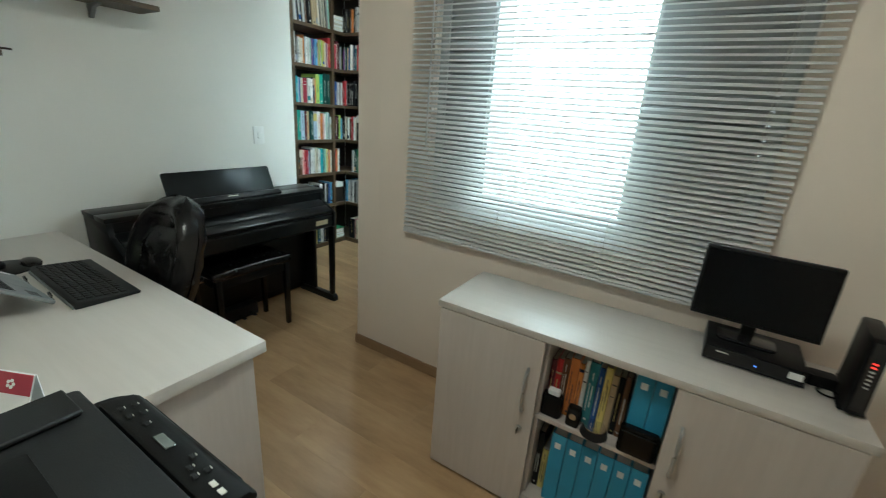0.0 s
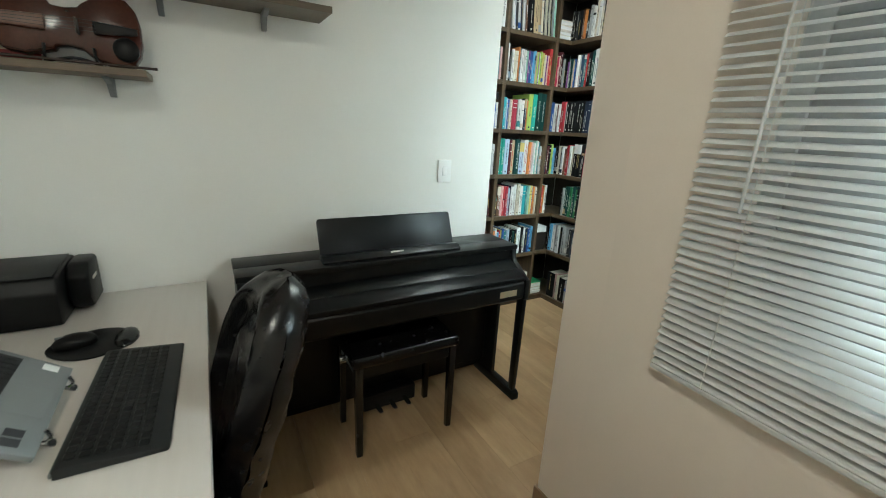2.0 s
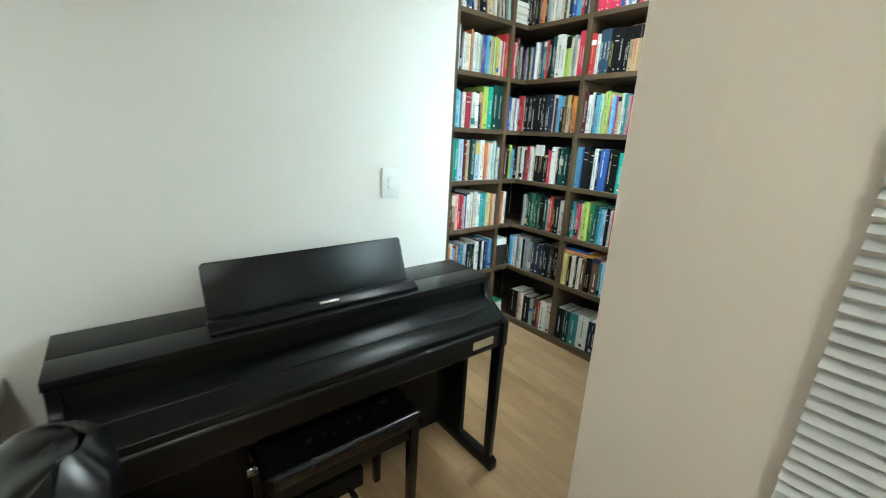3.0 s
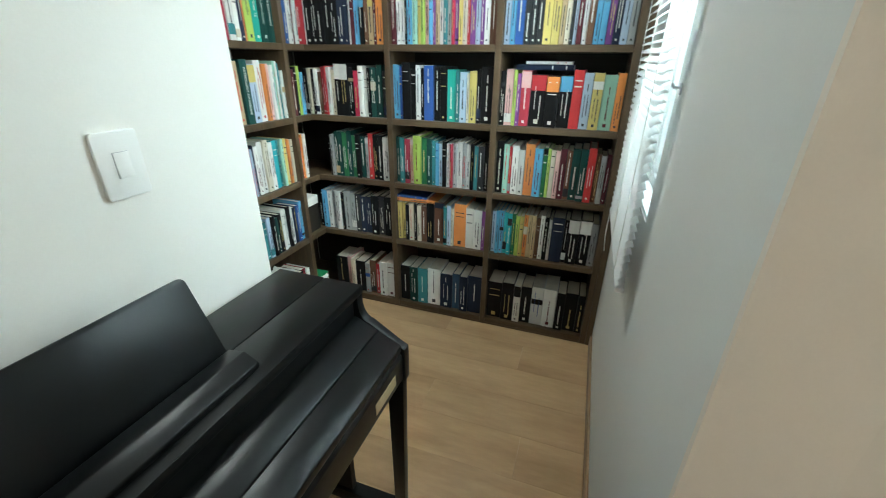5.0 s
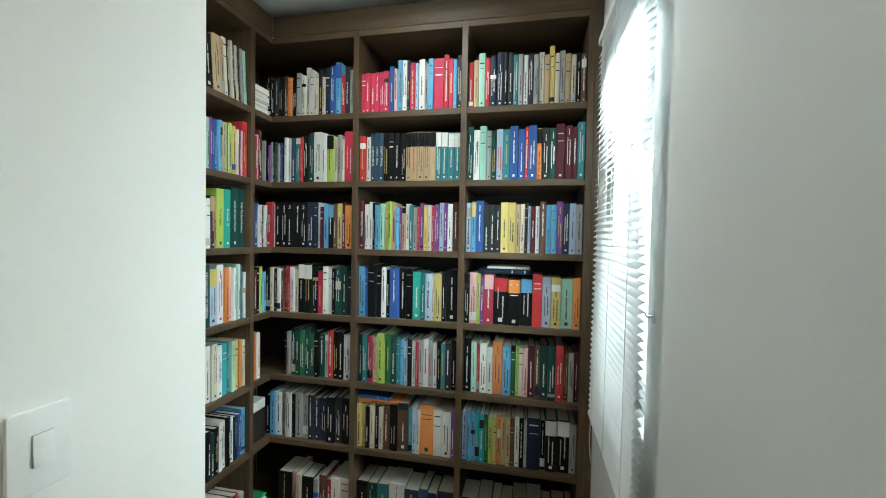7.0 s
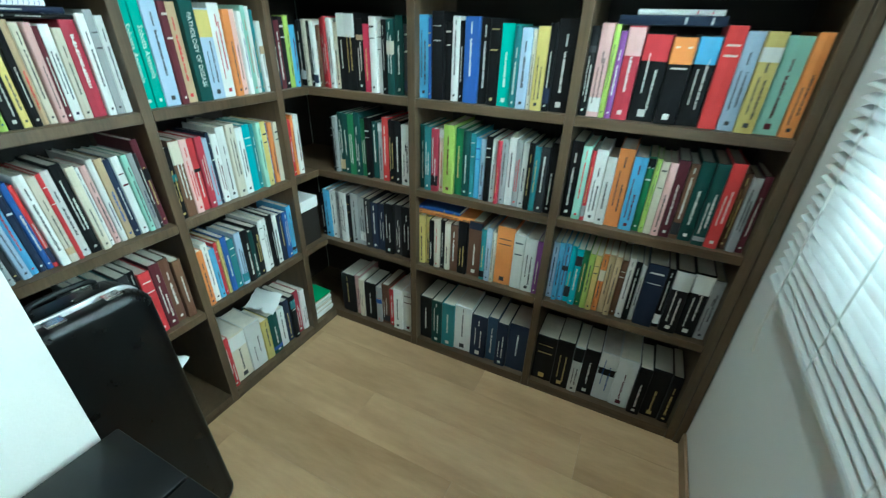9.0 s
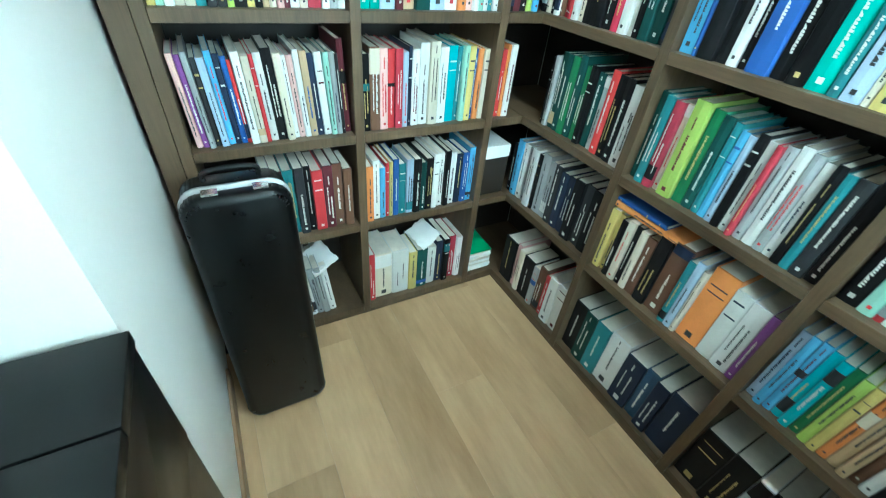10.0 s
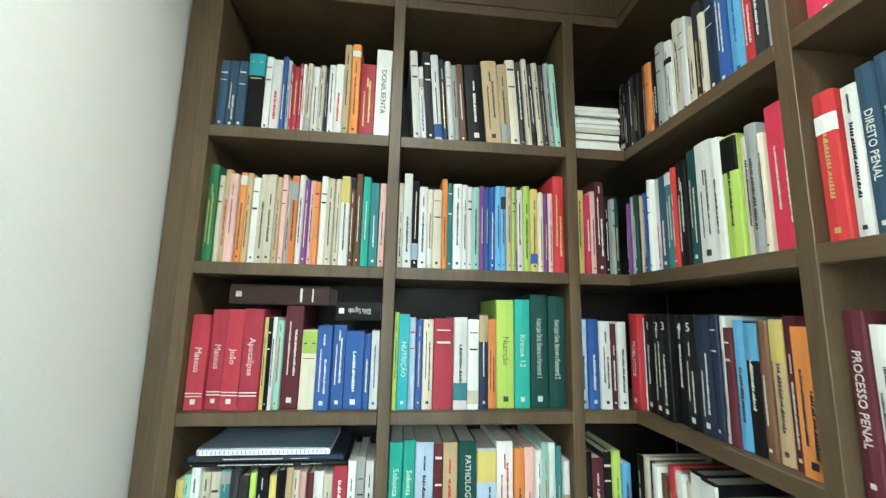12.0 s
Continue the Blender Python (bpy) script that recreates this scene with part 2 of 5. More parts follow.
def prism(bm, outline, axis, a, b, bev=0.0, seg=2):
    """A flat outline carried along x, y or z from a to b. The outline lies in the two other axes, in order."""
    def at(u, v, w):
        return {"x": (w, u, v), "y": (u, w, v), "z": (u, v, w)}[axis]
    lo, hi = [bm.verts.new(at(u, v, a)) for u, v in outline], [bm.verts.new(at(u, v, b)) for u, v in outline]
    n = len(outline)
    faces = [bm.faces.new(lo[::-1]), bm.faces.new(hi)] + [bm.faces.new((lo[i], lo[(i + 1) % n], hi[(i + 1) % n], hi[i])) for i in range(n)]
    bmesh.ops.recalc_face_normals(bm, faces=faces)
    if bev:
        edges = list({e for f in faces for e in f.edges})
        bmesh.ops.bevel(bm, geom=edges, offset=bev, segments=seg, profile=0.5, affect="EDGES")
    return bm


def rounded(w, h, r, n=5, cx=0.0, cy=0.0):
    """The outline of a rectangle with round corners."""
    out = []
    for sx, sy, a0 in ((1, 1, 0), (-1, 1, 90), (-1, -1, 180), (1, -1, 270)):
        for k in range(n + 1):
            a = radians(a0 + 90 * k / n)
            out.append((cx + sx * (w / 2 - r) + r * math.cos(a), cy + sy * (h / 2 - r) + r * math.sin(a)))
    return out


def smooth_by_angle(me, degrees=40):
    for p in me.polygons:
        p.use_smooth = True
    me.set_sharp_from_angle(angle=radians(degrees))


def mesh_of(name, bm, material, smooth=True):
    me = bpy.data.meshes.new(name)
    bmesh.ops.recalc_face_normals(bm, faces=bm.faces)
    bm.to_mesh(me)
    bm.free()
    me.materials.append(material)
    if smooth:
        smooth_by_angle(me)
    return me


def part(name, bm, material, parent, label="", m=None):
    ob = new(name, mesh_of(name, bm, material))
    ob.parent = parent
    if m is not None:
        ob.matrix_basis = m
    return tagged(ob, label) if label else ob


def thing(name, m, label, category, group="", kind=""):
    ob = new(name)
    ob.empty_display_size = 0.05
    ob.matrix_basis = m
    return tagged(ob, label, category, group, kind)


def solid(name, bm, material, label, category, kind="", group="", m=None):
    ob = new(name, mesh_of(name, bm, material))
    if m is not None:
        ob.matrix_basis = m
    return tagged(ob, label, category, group, kind)


def piece(name, me, parent, m):
    ob = new(name, me)
    ob.parent = parent
    ob.matrix_basis = m
    return ob


def letters(name, text, size, material, parent, m, label="", depth=0.0004, squeeze=1.0):
    """Raised lettering as a mesh under its thing, centred on m and reading along its x."""
    cu = bpy.data.curves.new(name, "FONT")
    cu.body, cu.size, cu.align_x, cu.align_y, cu.extrude, cu.resolution_u = text, size, "CENTER", "CENTER", depth, 2
    tmp = bpy.data.objects.new(name, cu)
    me = bpy.data.meshes.new_from_object(tmp)
    bpy.data.objects.remove(tmp)
    me.materials.clear()
    me.materials.append(material)
    ob = new(name, me)
    ob.parent = parent
    ob.matrix_basis = m @ Matrix.Diagonal((squeeze, 1, 1, 1))
    return tagged(ob, label) if label else ob


def B():
    return bmesh.new()


# plan, in metres
XW, YN, XC = -2.213, 1.92, -1.288    # west wall, window wall, corner of the niche
YR = 2.246                           # end of the west wall; its return faces the niche
XE, YS, HC = 1.30, 0.09, 2.62         # east wall, south wall, ceiling
SX, SY = -2.852, 3.377              # fronts of the bookcases
BX, BY = -3.172, 3.697              # walls behind them

# ---- setting ----
def wall(name, boxes, material, label):
    bm = B()
    for b in boxes:
        box(bm, *b)
    return solid(name, bm, material, label, "wall", "structure")


WIN1 = (-0.83, 0.50, 0.97, 2.10)     # x from, to, z from, to
WIN2 = (2.61, 3.06, 0.97, 2.10)      # y from, to, z from, to
T = 0.15
wall("wall_west", [(XW - T, XW, YS - T, YR - T, 0, HC), (BX - T, XW, YR - T, YR, 0, HC)], M_WALL, "smooth white painted wall behind the desk and piano")
wall("wall_north", [(XC + T, WIN1[0], YN, YN + T, 0, HC), (WIN1[1], XE + T, YN, YN + T, 0, HC), (WIN1[0], WIN1[1], YN, YN + T, 0, WIN1[2]), (WIN1[0], WIN1[1], YN, YN + T, WIN1[3], HC)], M_BEIGE, "warm beige painted wall with the blind-covered window")
bm = B()
box(bm, XC, XC + T, YN, YN + 0.012, 0, HC)
tagged(solid("wall_corner_pier", bm, M_BEIGE, "beige painted corner between office and book niche", "wall", "structure"))
wall("wall_niche_east", [(XC, XC + T, YN + 0.012, WIN2[0], 0, HC), (XC, XC + T, WIN2[1], BY + T, 0, HC), (XC, XC + T, WIN2[0], WIN2[1], 0, WIN2[2]), (XC, XC + T, WIN2[0], WIN2[1], WIN2[3], HC)], M_GREYWALL, "pale grey-white painted wall of the book niche")
wall("wall_niche_north", [(BX - T, XC, BY, BY + T, 0, HC)], M_GREYWALL, "pale painted wall behind the bookcase")
wall("wall_niche_west", [(BX - T, BX, YR, BY, 0, HC)], M_GREYWALL, "pale painted wall behind the side bookcase")
wall("wall_south", [(XW, 0.0, YS - T, YS, 0, HC), (0.85, XE + T, YS - T, YS, 0, HC), (0.0, 0.85, YS - T, YS, 2.1, HC)], M_BEIGE, "beige painted wall with a doorway")
wall("wall_east", [(XE, XE + T, YS, YN, 0, HC)], M_BEIGE, "beige painted wall beside the low cabinet")
wall("wall_hall", [(-0.6, -0.5, -1.5, YS - T, 0, HC), (1.4, 1.5, -1.5, YS - T, 0, HC), (-0.6, 1.5, -1.6, -1.5, 0, HC)], M_WALL, "plain white wall of the hallway")
bm = B()
box(bm, BX - T, XE + T, -1.6, BY + T, HC, HC + 0.12)
solid("ceiling", bm, M_CEIL, "flat white painted ceiling", "ceiling", "structure")

# floor of laminate planks on a screed
bm = B()
box(bm, BX - T, XE + T, -1.6, BY + T, -0.15, -0.010)
floor = solid("floor", bm, M_GROOVE, "oak-look laminate plank floor with satin finish", "floor", "structure")

bm = B()
box(bm, -40, 40, -40, 40, -0.5, -0.3)
solid("ground", bm, M_GROUND, "pale concrete ground outside the windows", "ground", "structure")

# pale sky-bright distance seen through both windows
bm = B()
box(bm, -3.3, 7.0, 8.0, 8.1, -0.3, 6.0)
box(bm, 7.0, 7.1, 2.2, 8.0, -0.3, 6.0)
solid("backdrop", bm, glow("overcast_distance", (0.96, 0.99, 1.0), 4.5), "plain white overcast distance outside the windows", "backdrop", "structure")

# skirting
def skirt(name, run):
    bm = B()
    for x0, x1, y0, y1 in run:
        box(bm, x0, x1, y0, y1, 0, 0.065, 0.003)
    return solid(name, bm, M_SKIRT, "low wood-look skirting board along the wall", "skirting board", "structure")


skirt("baseboard_north", [(XC - 0.012, XE, YN - 0.012, YN - 0.0005)])
skirt("baseboard_niche_east", [(XC - 0.012, XC - 0.0005, YN, SY - 0.005)])
skirt("baseboard_west", [(XW + 0.0005, XW + 0.012, YS, YR + 0.012), (-2.74, XW, YR + 0.0005, YR + 0.012)])
skirt("baseboard_south", [(XW + 0.012, 0.0, YS + 0.0005, YS + 0.012), (0.85, XE, YS + 0.0005, YS + 0.012)])
skirt("baseboard_east", [(XE - 0.012, XE - 0.0005, YS + 0.012, YN - 0.012)])


def window(name, m, wide, z0, z1, panes, shutters, bar=True):
    """A window in the local x-z plane, its face towards -y. panes and shutters: stretches of x."""
    w = thing(name, m, "white metal window with glass panes, bright daylight behind", "window", kind="structure")
    bm = B()
    t = 0.045
    for x0, x1, a, b in ((0, wide, z0, z0 + t), (0, wide, z1 - t, z1), (0, t, z0 + t, z1 - t), (wide - t, wide, z0 + t, z1 - t)):
        box(bm, x0, x1, 0.05, 0.11, a, b, 0.003)
    part("window_frame", bm, M_WINFRAME, w)
    bm = B()
    box(bm, 0.001, wide - 0.001, 0.002, 0.049, z0 + 0.0005, z0 + 0.012, 0.002)
    part("window_sill", bm, M_WINFRAME, w)
    for x0, x1 in panes:
        bm = B()
        rails = [(x0, x1, z0 + t, z0 + t + 0.035), (x0, x1, z1 - t - 0.035, z1 - t), (x0, x0 + 0.03, z0 + t + 0.035, z1 - t - 0.035), (x1 - 0.03, x1, z0 + t + 0.035, z1 - t - 0.035)]
        if bar:
            rails.append((x0 + 0.03, x1 - 0.03, (z0 + z1) / 2 + 0.15, (z0 + z1) / 2 + 0.165))
        for a, b, c, d in rails:
            box(bm, a, b, 0.065, 0.09, c, d, 0.002)
        part("sash", bm, M_WINFRAME, w)
        bm = B()
        box(bm, x0 + 0.03, x1 - 0.03, 0.076, 0.080, z0 + t + 0.035, z1 - t - 0.035)
        g = part("pane", bm, M_GLASS, w, "clear glass pane")
        g.visible_shadow = False
    for x0, x1 in shutters:
        bm = B()
        n = 22
        for k in range(n):
            z = z0 + t + (z1 - z0 - 2 * t) * k / n
            box(bm, x0, x1, 0.055, 0.075, z, z + (z1 - z0 - 2 * t) / n - 0.004, 0.002)
        box(bm, x0 + 0.004, x1 - 0.004, 0.077, 0.085, z0 + t, z1 - t)
        part("shutter", bm, M_SHUTTER, w, "closed grey metal shutter leaf")
    return w


window("window_1", pose(WIN1[0], YN, 0), WIN1[1] - WIN1[0], WIN1[2], WIN1[3], [(0.245, 0.915)], [(0.045, 0.26), (0.90, 1.285)], False)
window("window_2", pose(XC, WIN2[1], 0, 0, 0, -90), WIN2[1] - WIN2[0], WIN2[2], WIN2[3], [(0.045, 0.235), (0.225, 0.405)], [])

# ---- bookcases in the niche ----
ROWS_Z = [0.028, 0.427, 0.751, 1.073, 1.402, 1.729, 2.057, 2.445]      # middles of the boards, floor to top
TH = 0.028
TOPZ = ROWS_Z[7]


NX = [SX, -2.404, -1.878, -1.333]     # uprights of the north bookcase
WY = [2.324, 2.777, 3.232]                # uprights of the west bookcase

north_case = thing("bookcase", pose(-2.1, BY, 0), "tall dark walnut built-in bookcase full of books", "bookcase", "niche bookcases")
west_case = thing("bookcase", pose(BX, 2.9, 0), "dark walnut built-in side bookcase full of books", "bookcase", "niche bookcases")


def put(name, parent, x0, x1, y0, y1, z0, z1, material, label=""):
    o = parent.matrix_basis.translation
    bm = B()
    box(bm, x0 - o.x, x1 - o.x, y0 - o.y, y1 - o.y, z0, z1, 0.0012)
    return part(name, bm, material, parent, label)


# uprights
for x in NX[1:]:
    put("upright", north_case, x - TH / 2, x + TH / 2, SY, BY - 0.012, 0.0, TOPZ + TH / 2, M_SHELF_Z)
put("filler_strip", north_case, -1.3185, XC - 0.003, SY - 0.004, SY + 0.02, 0.0, TOPZ + 0.115, M_SHELF_Z)
for y in WY[1:]:
    put("upright", west_case, BX + 0.012, SX, y - TH / 2, y + TH / 2, 0.0, TOPZ + TH / 2, M_SHELF_Z)
put("upright", west_case, BX + 0.012, SX, WY[0] - TH / 2, WY[0] + TH / 2, 0.0, TOPZ + 0.115, M_SHELF_Z)
put("filler_strip", west_case, SX - 0.03, SX - 0.006, YR + 0.014, WY[0] - TH / 2 - 0.001, 0.0, TOPZ + 0.115, M_SHELF_Z)
# boards, bay by bay
for z in ROWS_Z:
    xs = [BX + 0.012] + NX[1:]
    for a, b in zip(xs, xs[1:]):
        a2, b2 = (a if a == xs[0] else a + TH / 2 + 0.0005), b - TH / 2 - 0.0005
        put("shelf_board", north_case, a2, b2, SY + 0.0005, BY - 0.012, z - TH / 2, z + TH / 2, M_SHELF)
    for a, b in zip(WY, WY[1:] + [SY]):
        put("shelf_board", west_case, BX + 0.012, SX - 0.0005, a + TH / 2 + 0.0005, (b - TH / 2 if b != SY else b) - 0.0005, z - TH / 2, z + TH / 2, M_SHELF_Z)
# backs of the same walnut, coloured darker for the shade inside the bays
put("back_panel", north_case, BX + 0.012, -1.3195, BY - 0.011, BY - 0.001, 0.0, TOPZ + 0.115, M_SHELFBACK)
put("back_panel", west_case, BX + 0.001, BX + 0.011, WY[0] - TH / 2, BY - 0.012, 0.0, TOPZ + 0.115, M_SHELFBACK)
# plinths and top fascia
put("plinth", north_case, SX, -1.348, SY + 0.001, SY + 0.016, 0.0, ROWS_Z[0] - TH / 2 - 0.0005, M_SHELF)
put("plinth", west_case, SX - 0.016, SX - 0.001, WY[0] + TH / 2, SY - 0.001, 0.0, ROWS_Z[0] - TH / 2 - 0.0005, M_SHELF_Z)
put("fascia", north_case, SX + 0.001, -1.3195, SY - 0.002, SY + 0.018, TOPZ + TH / 2 + 0.0005, TOPZ + 0.115, M_SHELF)
put("fascia", west_case, SX - 0.018, SX + 0.002, WY[0] + TH / 2 + 0.0005, SY - 0.003, TOPZ + TH / 2 + 0.0005, TOPZ + 0.115, M_SHELF_Z)

# ---- books ----
NAMES = {"k": "black", "K": "charcoal", "w": "white", "i": "ivory", "g": "grey", "n": "navy", "b": "blue", "s": "sky-blue", "c": "turquoise", "t": "teal",
         "T": "dark green", "G": "green", "l": "lime green", "y": "yellow", "o": "orange", "r": "red", "m": "maroon", "p": "crimson", "v": "purple", "B": "brown",
         "d": "tan", "P": "pale pink", "M": "mint green", "L": "light blue", "R": "wine red", "S": "slate-blue", "E": "emerald", "D": "dark brown"}
rng = random.Random(7)
DARK = "kKnbtTGmvBrpcRSED"


def book(m, wide, high, deep, letter, title="", band="", lying=False):
    """A book that stands with its spine at y = 0 towards -y. Cover, page block, and the print on its spine."""
    c = 0.0016 if wide < 0.03 else 0.0026
    s = min(0.0035, wide * 0.25)
    pts = [(0, s), (s * 0.5, s * 0.2), (wide / 2, -0.001), (wide - s * 0.5, s * 0.2), (wide, s), (wide, deep), (wide - c, deep), (wide - c, s + c), (c, s + c), (c, deep), (0, deep)]
    n = len(pts)
    verts = [(x, y, 0) for x, y in pts] + [(x, y, high) for x, y in pts]
    sides = [(i, (i + 1) % n, n + (i + 1) % n, n + i) for i in range(n)]
    caps = []
    for base, flip in ((0, True), (n, False)):
        for q in ((0, 1, 8, 9, 10), (4, 5, 6, 7, 3), (1, 2, 3, 7, 8)):
            f = tuple(base + i for i in q)
            caps.append(f[::-1] if flip else f)
    me = bpy.data.meshes.new("book")
    me.from_pydata(verts, [], sides + caps)
    me.materials.append(M_CLOTH[letter])
    kind = "textbook" if wide > 0.0215 else ("paperback" if wide < 0.0165 else "book")
    ob = new(kind, me)
    ob.matrix_basis = m
    size = "thick " if wide > 0.04 else ("slim " if wide < 0.016 else "")
    where = "lying flat on the bookcase shelf" if lying else "upright on the bookcase shelf"
    tagged(ob, "%s%s %s %s" % (size, NAMES[letter], kind, where), "book", "books on the shelves")
    p = 0.003
    x0, x1, y0, y1, z0, z1 = c * 1.05, wide - c * 1.05, s + c, deep - p, p, high - p
    pm = bpy.data.meshes.new("page_block")
    pm.from_pydata([(x, y, z) for x in (x0, x1) for y in (y0, y1) for z in (z0, z1)], [], [(0, 1, 3, 2), (4, 6, 7, 5), (0, 4, 5, 1), (2, 3, 7, 6), (0, 2, 6, 4), (1, 5, 7, 3)])
    pm.materials.append(M_PAGES)
    pg = new("page_block", pm)
    pg.parent = ob
    # print on the spine: bars for the title, author and publisher's mark
    ink = (M_INKGOLD if rng.random() < 0.18 and not title else M_INKLIGHT) if letter in DARK else (M_INKDARK if rng.random() < 0.75 else M_CLOTH[rng.choice("rbnm")])
    y = -0.0016
    groups = []
    cap = min(0.0072, max(0.0026, wide * rng.uniform(0.17, 0.29))) / wide      # letter height over the width
    em = cap * wide / high
    if len(title) == 1:
        letters("volume_number", title, min(wide * 0.8, 0.026), ink, ob, pose(wide / 2, y + 0.0004, high * 0.88, 90, 0, 0))
    elif title:
        size = min(wide * 0.62, 0.019)
        letters("spine_title", title, size, ink, ob, pose(wide / 2, y + 0.0004, high * 0.52, 90, 90, 0), squeeze=min(1.0, high * 0.8 / (len(title) * size * 0.62)))
    kind = rng.random()
    if not title or len(title) == 1:
        if kind < 0.86:
            # one or two lines of small marks, broken into words
            for mid, size in ((0.5, 1.0),) if wide < 0.021 or rng.random() < 0.5 else ((0.66, 0.8), (0.32, 0.6)):
                line = []
                z = rng.uniform(0.13, 0.34)
                end = z + rng.uniform(0.34, 0.56)
                while z < end:
                    for n in range(rng.randint(2, 8)):
                        if z < end:
                            up = cap * size * rng.choice((0.5, 0.5, 0.5, 0.36, 0.42))
                            line.append((mid - up, mid + up * rng.choice((1.0, 0.7, 1.0)), z, z + em * size * rng.uniform(0.34, 0.62)))
                            z += em * size * 0.82
                    z += em * size * 0.7
                groups.append(("title_print", line))
            if rng.random() < 0.45:
                z, line = end + 0.05, []
                while z < min(0.95, end + 0.17):
                    line.append((0.5 - cap * 0.3, 0.5 + cap * 0.3, z, z + em * 0.32))
                    z += em * 0.5
                groups.append(("author_print", line))
        else:
            for z in (rng.uniform(0.62, 0.72), rng.uniform(0.78, 0.88)):
                groups.append(("rule_line", [(0.16, 0.84, z, z + rng.uniform(0.008, 0.025))]))
    if letter == "R" and title:
        for z in (0.135, 0.165):
            groups.append(("rule_line", [(0.06, 0.94, z, z + 0.012)]))
    if rng.random() < 0.7:
        groups.append(("publisher_mark", [(0.36, 0.64, 0.06, 0.06 + 0.28 * wide / high)]))
    for name, line in groups:
        if not line:
            continue
        v, f = [], []
        for i, (l, r, lo, hi) in enumerate(line):
            k = len(v)
            v += [(l * wide, y, lo * high), (r * wide, y, lo * high), (r * wide, y, hi * high), (l * wide, y, hi * high)]
            f.append((k, k + 1, k + 2, k + 3))
            if i:
                # a hairline keeps the line of print in one piece
                f.append((k - 1, k - 2, k))
        tm = bpy.data.meshes.new(name)
        tm.from_pydata(v, [], f)
        tm.materials.append(ink)
        tp = new(name, tm)
        tp.parent = ob
    lo, hi = 0.70, 0.985
    if not band and not title and rng.random() < 0.14:
        band = rng.choice("wkwikgbtgKndL".replace(letter, ""))
        lo = rng.choice((0.06, 0.10, 0.55, 0.72, 0.86))
        hi = min(0.985, lo + rng.uniform(0.04, 0.2))
    if band:
        v = [(wide * a, yy, high * b) for b in (lo, hi) for a, yy in ((-0.01, s), (0.06, -0.0008), (0.5, -0.0021), (0.94, -0.0008), (1.01, s))]
        bb = bpy.data.meshes.new("spine_band")
        bb.from_pydata(v, [], [(i, i + 1, i + 6, i + 5) for i in range(4)])
        bb.materials.append(M_CLOTH[band])
        sb = new("spine_band", bb)
        sb.parent = ob
    return ob


def fill(face, u0, u1, row, text, lean=0.0, fit=True, back=0.022):
    """Stand books in a bay. face: 'n' (north case) or 'w' (west case). A word is a colour, a width in 5 mm steps and a height step;
    ^x gives the spine a coloured band, =words a title."""
    words = text.split()
    spec = []
    last, jit = '', 0.0
    for w in words:
        body, _, title = w.partition("=")
        body, _, band = body.partition("^")
        if body != last:
            jit = rng.uniform(-0.011, 0.009)
        last = body
        spec.append((body[0], 0.005 * int(body[1]) * rng.uniform(0.92, 1.08), 0.15 + 0.0125 * int(body[2]) + jit + rng.uniform(-0.002, 0.002), band, title.replace("_", " ")))
    gap = 0.0006
    total = sum(s[1] + gap for s in spec)
    room = u1 - u0 - 0.004
    k = room / total if (fit or total > room) else 1.0
    u = u0 + 0.002
    z = ROWS_Z[6 - row] + TH / 2 + 0.0004
    for i, (letter, wide, high, band, title) in enumerate(spec):
        wide *= k
        high = min(high, 0.285)
        deep = min(0.25, max(0.13, high * rng.uniform(0.64, 0.78)))
        off = back + rng.uniform(-0.006, 0.010)
        a = -lean + rng.uniform(-0.3, 0.3) if lean else rng.uniform(-0.25, 0.25)
        lift = wide * math.sin(radians(abs(a)))
        if face == "n":
            m = pose(u, SY + off, z + lift, 0, a, rng.uniform(-0.8, 0.8))
        else:
            m = pose(SX - off, u, z, 0, 0, 90) @ pose(0, 0, lift, 0, a, rng.uniform(-0.8, 0.8))
        book(m, wide, high, deep, letter, title, band)
        u += wide + gap * k


def flat_book(face, u, over, row, letter, long, wide, thick, back=0.03, turn=0.0, title=""):
    """A book that lies on the standing ones, its spine to the front."""
    z = ROWS_Z[6 - row] + TH / 2 + over
    m = pose(u, SY + back, z, 0, 0, turn) if face == "n" else pose(SX - back, u, z, 0, 0, 90 + turn)
    return book(m @ pose(0, 0, thick, 0, 90, 0), thick, long, wide, letter, title, "", True)


H = TH / 2
C0, C1, C2 = (SX - 0.05, NX[1] - H), (NX[1] + H, NX[2] - H), (NX[2] + H, NX[3] - H)
A0, A1, A2 = (WY[0] + H, WY[1] - H), (WY[1] + H, WY[2] - H), (WY[2] + H, SY - 0.006)

fill("n", *C0, 0, "k35 k34 K35 k34 B35 o34 k33 g36 w35 i37 w36 i34 K36 i23 n36 b37 s48^b r34 K37 g35")
fill("n", *C1, 0, "p33 p33 p33 p33 p33 p33 b36 P25 s38 w37 n27 p36 L26 w47 g26 s37 p68 r38 p37 s26 K38")
fill("n", *C2, 0, "r35 d36 M47 r36 n47 n48 k38 K37 t37 g37 w36 K36 g36 i37 d36 y38 i35 g36 d36 i36 k36 B35")
fill("n", *C0, 1, "k24 v24 g24 T34 t24 d24 b35 k25 w36 w36 S56 t56 r36 k57 T57 w88 w57 l67^k i46 g46 i25 p98")
fill("n", *C1, 1, "r46 w36 S37=DIREITO_PENAL S37=DIREITO_PENAL S37=DIREITO_PENAL k46 k46 k46 k46 d46^k d46^k d46^k d46^k d46^k t46^w t46^w t46^w t46^w")
fill("n", *C2, 1, "T47 w46 M47 g36 T36 L46 t46 b57 b46 r27 b57 o36^k K46 T46 m57 m47 m37 t47")
